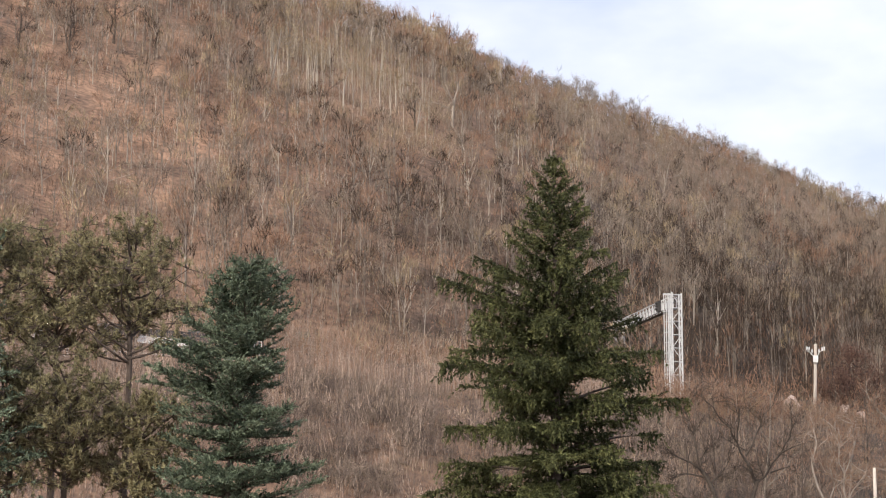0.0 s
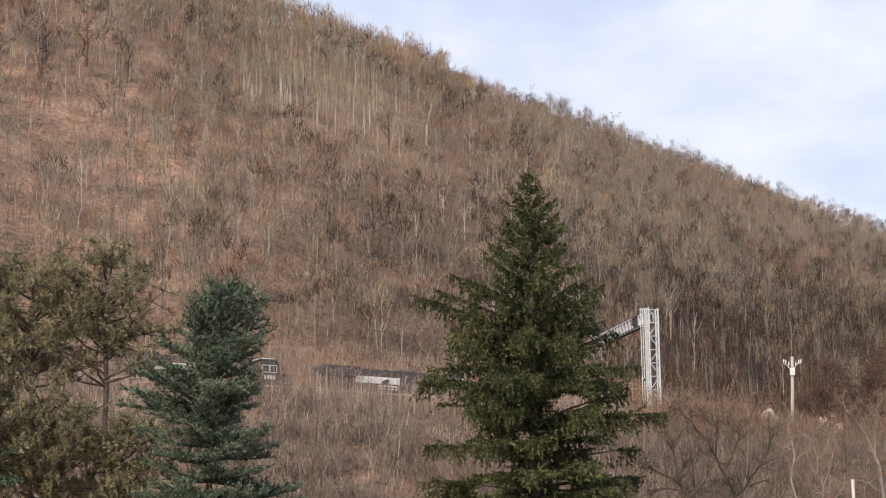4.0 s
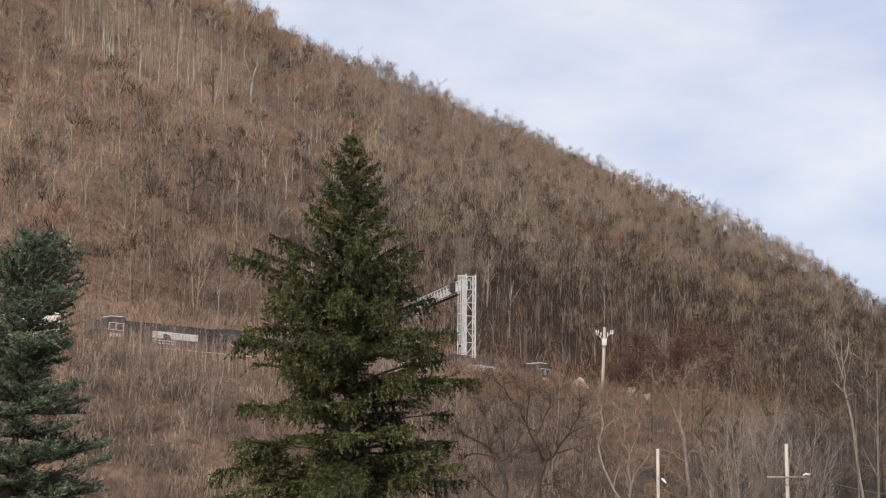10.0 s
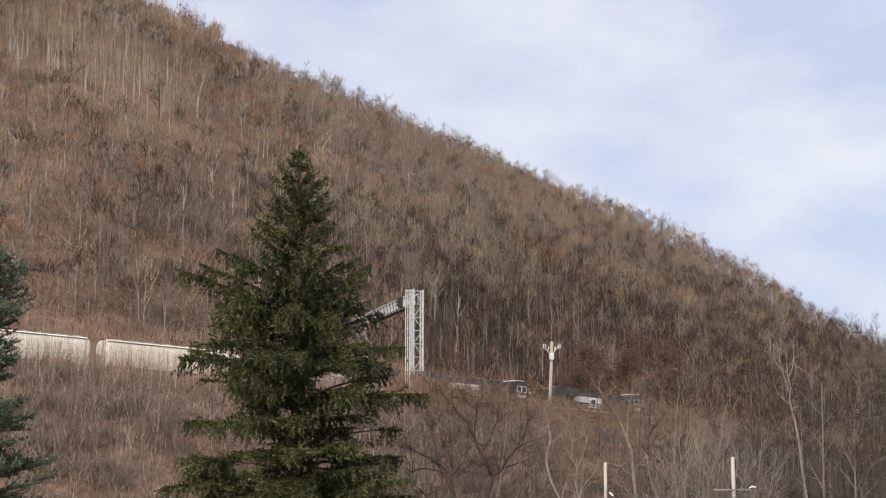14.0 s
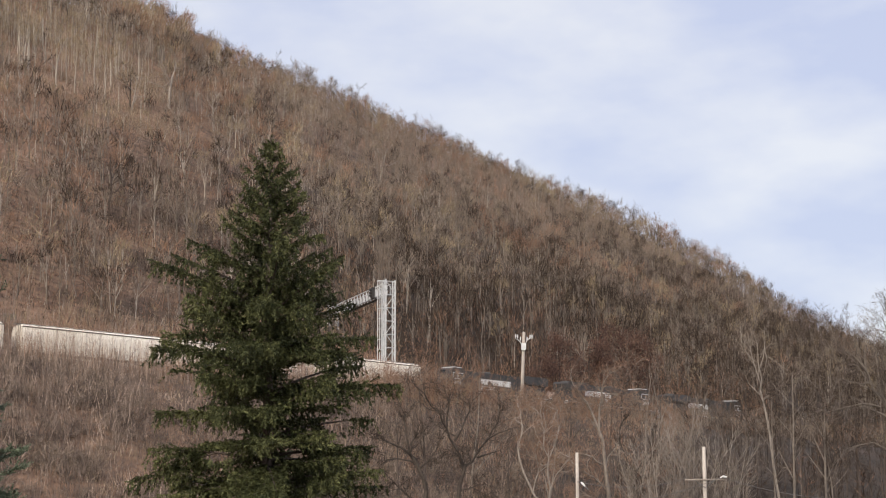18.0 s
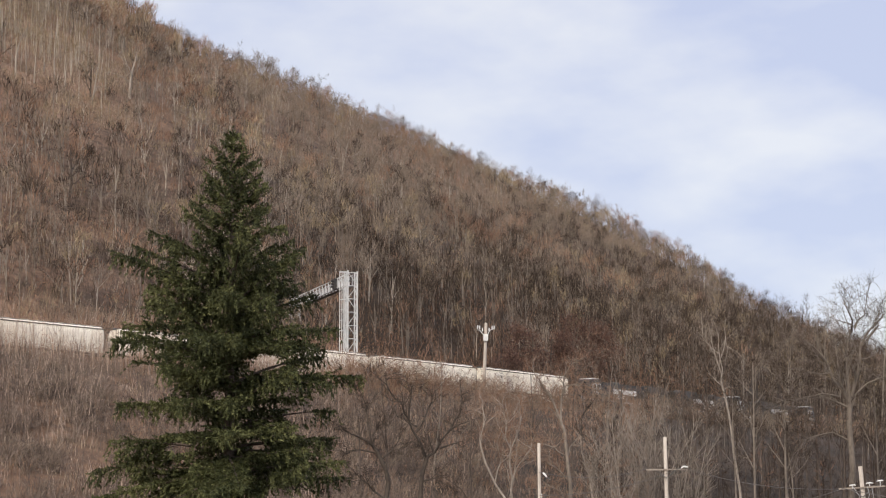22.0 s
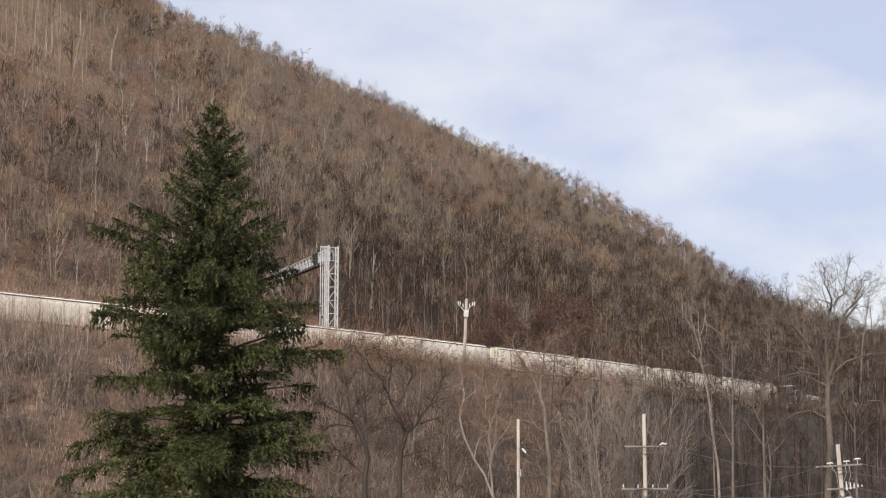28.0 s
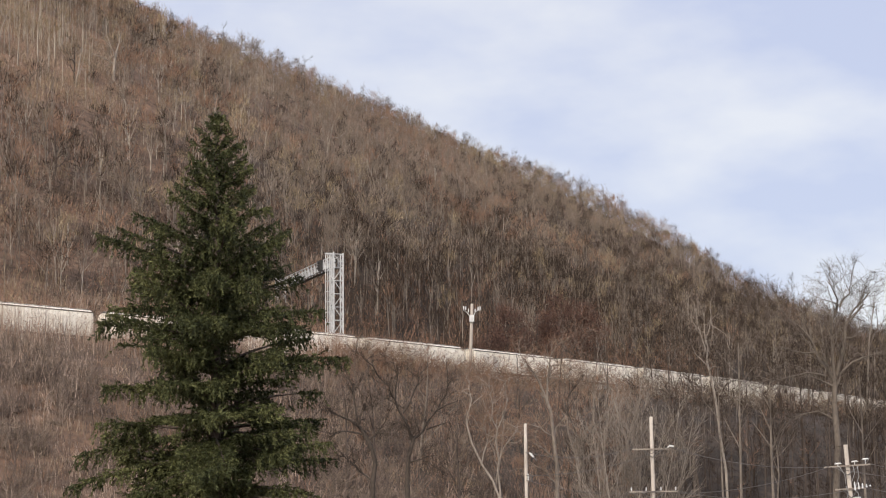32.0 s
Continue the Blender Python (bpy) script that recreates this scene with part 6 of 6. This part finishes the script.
def conifer(name, at, height, crown, mat, label, trunk_r, lean=0.0):
    """lean: metres that the top stands to the side, bending from the base."""
    o = thing(name, Matrix.Translation(at), label, "tree", "")
    t = Bits()
    t.tube([(0, 0, -0.3), (lean * 0.2, 0, height * 0.35), (lean * 0.6, 0.04, height * 0.7), (lean, 0, height - 0.05)], [trunk_r, trunk_r * 0.75, trunk_r * 0.42, 0.02], 10)
    part("trunk", t, M_BARK_DARK, o, smooth=True)
    (v, f), (bv, bf) = crown
    v, f, s = gather([(v, f, 0), (bv, bf, 1)])
    v[:, 0] += lean * np.clip(v[:, 2] / height, 0, 1) ** 1.5
    part("crown", tri_mesh("crown", v, f, s, [mat, M_BARK_DARK]), mat, o)
    return o


SPRUCE_D = [0, 0.6, 1.4, 2.2, 2.9, 3.3, 3.9, 4.7, 5.3, 6.1, 6.9, 7.7, 8.5, 9.3, 10.2, 13, 19]
SPRUCE_L = [0.02, 0.36, 0.85, 1.25, 1.45, 2.7, 3.1, 2.6, 3.3, 3.45, 3.4, 3.5, 3.5, 3.8, 4.6, 5.0, 5.0]
SPRUCE_R = [0.02, 0.36, 0.85, 1.35, 1.75, 1.95, 2.4, 2.4, 2.9, 3.2, 3.45, 3.4, 3.35, 3.3, 3.6, 4.4, 4.6]


def spruce_reach(depth, a):
    left, right = np.interp(depth, SPRUCE_D, SPRUCE_L), np.interp(depth, SPRUCE_D, SPRUCE_R)
    c = math.cos(a)
    return (left * (1 - c) + right * (1 + c)) / 2 * np.interp(depth, [0, 1.5, 3.5, 6], [1.3, 1.1, 1.02, 1.0])


def spruce_tilt(depth):
    return (np.interp(depth, [0, 2, 4, 6, 8, 11], [1.0, 0.85, 0.66, 0.34, 0.12, -0.05]), np.interp(depth, [0, 2, 4, 6, 8, 11], [0.0, -0.1, -0.1, -0.14, -0.12, -0.06]))


SPRUCE_GAPS = [(-2.28, 7.1, 0.72, 0.46), (0.99, 6.7, 0.66, 0.24), (1.88, 8.1, 0.5, 0.22), (-1.3, 9.0, 0.5, 0.2), (0.7, 8.95, 0.4, 0.16), (0.55, 2.85, 0.26, 0.22), (-0.5, 2.4, 0.2, 0.2), (-1.1, 4.0, 0.4, 0.2), (-0.3, 7.6, 0.25, 0.15)]
sp = bearing(-5.12, 46.0)
sp.z = ground_at(sp.x, sp.y)
sp_h = 10.6 + 46 * math.tan(radians(12.02)) - sp.z
conifer("norway_spruce", sp, sp_h, bough_crown(np.random.default_rng(2), sp_h, spruce_reach, 2.0, 0.5, 10, spruce_tilt, 9.4, 0.115, -0.1, 0.5, 0.092, 0.036, 0.0165, SPRUCE_GAPS, 0.13, (0.62, 1.12), 0.05, lambda depth: np.interp(depth, [0, 2, 5, 8, 11], [0.34, 0.43, 0.54, 0.6, 0.65])),
        M_SPRUCE, "tall dark green spruce with drooping layered boughs", 0.28)

BLUE_D = [0, 0.43, 1.25, 1.76, 2.45, 2.87, 3.98, 4.67, 5.27, 6.1, 8, 16]
BLUE_L = [0.45, 0.95, 1.4, 1.8, 2.4, 2.7, 2.8, 1.9, 1.9, 1.8, 2.4, 3.0]
BLUE_R = [0.45, 1.15, 1.42, 1.4, 1.05, 1.5, 0.95, 2.3, 1.7, 2.6, 2.8, 3.0]


def blue_reach(depth, a):
    c = math.cos(a)
    return (np.interp(depth, BLUE_D, BLUE_L) * (1 - c) + np.interp(depth, BLUE_D, BLUE_R) * (1 + c)) / 2


def blue_tilt(depth):
    return (np.interp(depth, [0, 1, 3, 6, 12], [0.75, 0.55, 0.2, 0.02, 0.0]), np.interp(depth, [0, 3, 12], [0.1, 0.12, 0.12]))


BLUE_GAPS = [(-1.9, 4.75, 0.6, 0.2), (-1.0, 4.6, 0.35, 0.16), (1.2, 2.5, 0.5, 0.22), (1.0, 4.1, 0.55, 0.3), (1.5, 5.4, 0.5, 0.16), (-0.6, 5.6, 0.3, 0.2)]
bs = bearing(-17.0, 50.0)
bs.z = ground_at(bs.x, bs.y)
bs_h = 10.6 + 50 * math.tan(radians(8.1)) - bs.z
blue = conifer("blue_spruce", bs, bs_h, bough_crown(np.random.default_rng(4), bs_h, blue_reach, 3.0, 0.40, 11, blue_tilt, 9.6, 0.10, 0.26, 0.0, 0.085, 0.032, 0.016, BLUE_GAPS, 0.13, (0.86, 1.12), 0.03, lambda depth: np.interp(depth, [0, 1.5, 4, 8], [0.3, 0.36, 0.46, 0.55])),
               M_BLUE, "dense blue-green spruce with layered upturned boughs", 0.2, 1.2)
bs2 = bearing(-25.5, 51.0)
bs2.z = ground_at(bs2.x, bs2.y)
conifer("blue_spruce", bs2, bs_h + 1.8, bough_crown(np.random.default_rng(5), bs_h + 1.8, blue_reach, 3.0, 0.6, 6, blue_tilt, 11.0, 0.2, 0.15, 0.0, 0.10, 0.06, 0.03),
        M_BLUE, "dense blue-green spruce behind the pines", 0.22)


def make_pine(seed, az, r, top_el, depth, rad, label):
    rng = np.random.default_rng(seed)
    b = bearing(az, r)
    b.z = ground_at(b.x, b.y)
    h = 10.6 + r * math.tan(radians(top_el)) - b.z
    o = thing("pine", Matrix.Translation(b), label, "tree", "scrubby pines")
    t = Bits()
    lean = rng.normal(0, 0.25, 2)
    t.tube([(0, 0, -0.3), (lean[0] * 0.3, lean[1] * 0.3, h * 0.4), (lean[0], lean[1], h * 0.75), (0, 0, h - 0.3)], [0.17, 0.14, 0.09, 0.02], 9)
    part("trunk", t, M_BARK_DARK, o, smooth=True)
    segs, tips = [], []
    n = int(9 + depth * 8)
    for k in range(n):
        u = (k + rng.uniform(0, 1)) / n
        z = h - 0.4 - u * depth
        a = k * 2.4 + rng.uniform(-0.5, 0.5)
        L = rad * (0.35 + 0.75 * math.sin(min(1, 0.25 + u * 1.1) * math.pi * 0.62)) * rng.uniform(0.5, 1.22)
        p = np.array([lean[0] * 0.5, lean[1] * 0.5, z - 0.35 * L])
        d = unit(np.array([math.cos(a), math.sin(a), 0.25]))
        g = 0.05
        for i in range(4):
            d = unit(d + rng.normal(0, 0.16, 3) + [0, 0, 0.12])
            q = p + d * L / 4
            segs.append((p, q, g * (1 - i * 0.2), g * (0.8 - i * 0.2)))
            if i >= (1 if L > 1.2 else 0):
                for j in range(6):
                    e = q + rng.normal(0, 0.29, 3) * [1, 1, 0.6] * (0.5 + L / 3) + [0, 0, 0.12]
                    segs.append((q, e, 0.018, 0.008))
                    tips += [e, (e + q) / 2]
            p = q
    a = [np.array([s[k] for s in segs]) for k in range(4)]
    wood = (*cones(a[0], a[1], a[2], a[3], 5), 1)
    tips = np.array(tips)
    tips = tips[rng.uniform(size=len(tips)) < 0.86]
    j = np.repeat(np.arange(len(tips)), 30)
    axis = unit(rng.normal(0, 0.5, (len(tips), 3)) + [0, 0, 0.75])[j]
    c = tips[j] + axis * rng.uniform(-0.2, 0.12, len(j))[:, None] + rng.normal(0, 0.02, (len(j), 3))
    d = unit(axis * 0.7 + rng.normal(0, 0.55, (len(j), 3)))
    v, f = slivers(rng, c, c + d * rng.uniform(0.08, 0.16, len(j))[:, None], np.full(len(j), 0.024))
    v, f, s = gather([(v, f, 0), wood])
    part("crown", tri_mesh("crown", v, f, s, [M_PINE, M_BARK_DARK]), M_PINE, o)
    return o


for seed, az, r, el, dep, rad in ((1, -19.9, 56, 9.5, 3.8, 2.1), (2, -22.2, 57.5, 9.1, 3.6, 2.4), (3, -24.6, 58, 9.2, 3.8, 2.4), (4, -21.6, 52.5, 4.7, 3.2, 1.8),
                                  (5, -19.2, 53, 3.9, 3.0, 1.6), (6, -24.0, 53, 5.0, 3.6, 1.9)):
    make_pine(seed, az, r, el, dep, rad, "olive-green pine with tufted needles" if el > 6 else "yellowish scrub pine with crooked limbs")


# ---- pale rocks in the cutting ----
def make_rock(seed, az, d, z, size):
    rng = np.random.default_rng(seed)
    a = radians(az)
    r = 225.0
    for _ in range(40):
        p = r * (math.sin(a) * UX + math.cos(a) * UY)
        r = 0.5 * r + 0.5 * (float(track_q(p)) + d) / (math.sin(a) * NX + math.cos(a) * NY)
    at = bearing(az, r)
    at.z = ground_at(at.x, at.y)
    bm = bmesh.new()
    bmesh.ops.create_icosphere(bm, subdivisions=2, radius=1.0)
    for v in bm.verts:
        v.co = Vector((v.co.x * size[0], v.co.y * size[1], v.co.z * size[2])) * (1 + 0.22 * float(rng.normal()))
    me = bpy.data.meshes.new("rock")
    bm.to_mesh(me)
    bm.free()
    me.materials.append(M_ROCK)
    ob = new("rock", me)
    ob.matrix_world = Matrix.Translation(at + Vector((0, 0, z))) @ pose(0, 0, 0, 0, 0, float(rng.uniform(0, 90)))
    return tagged(ob, "pale weathered rock outcrop in the cutting", "rock", "rocks beside the track")


for seed, az, d, z, size in ((1, 2.86, 6.3, 0.8, (1.1, 0.8, 1.5)), (2, 4.62, 6.0, 0.7, (1.5, 0.8, 1.5)), (3, 5.16, 5.8, 0.5, (1.3, 0.7, 1.3)), (4, -0.4, -4.5, 0.6, (1.4, 0.7, 0.7)), (5, 1.3, 6.2, 0.2, (0.8, 0.5, 0.5)), (6, 3.9, 6.0, -0.2, (0.7, 0.6, 0.5))):
    make_rock(seed, az, d, z, size)


def make_block(az, r, size, turn):
    at = bearing(az, r)
    at.z = ground_at(at.x, at.y)
    b = Bits()
    (sx, sy, sz), c = size, 0.06
    b.prism([(-sx + c, -0.4), (sx - c, -0.4), (sx, -0.3), (sx, sz - c), (sx - c, sz), (-sx + c, sz), (-sx, sz - c), (-sx, -0.3)], -sy, sy)
    ob = new("concrete_block", b.mesh("concrete_block", M_MOSSY))
    ob.matrix_world = Matrix.Translation(at) @ pose(0, 0, 0, 0, 0, turn)
    return tagged(ob, "mossy grey concrete block in the bank above the track", "concrete block", "blocks in the bank")


for az, r, size, turn in ((-13.87, 216.0, (0.75, 0.5, 0.95), 40), (-14.8, 214.0, (0.6, 0.4, 0.5), 36), (-12.35, 214.0, (0.9, 0.3, 0.35), 44)):
    make_block(az, r, size, turn)


# ---- the train runs to the right ----
def motions():
    for ob, ahead, turned in TRAIN:
        walk(ob, [(t, vehicle_pose(head_p(t) + ahead, turned)) for t in range(0, 33)])


motions()
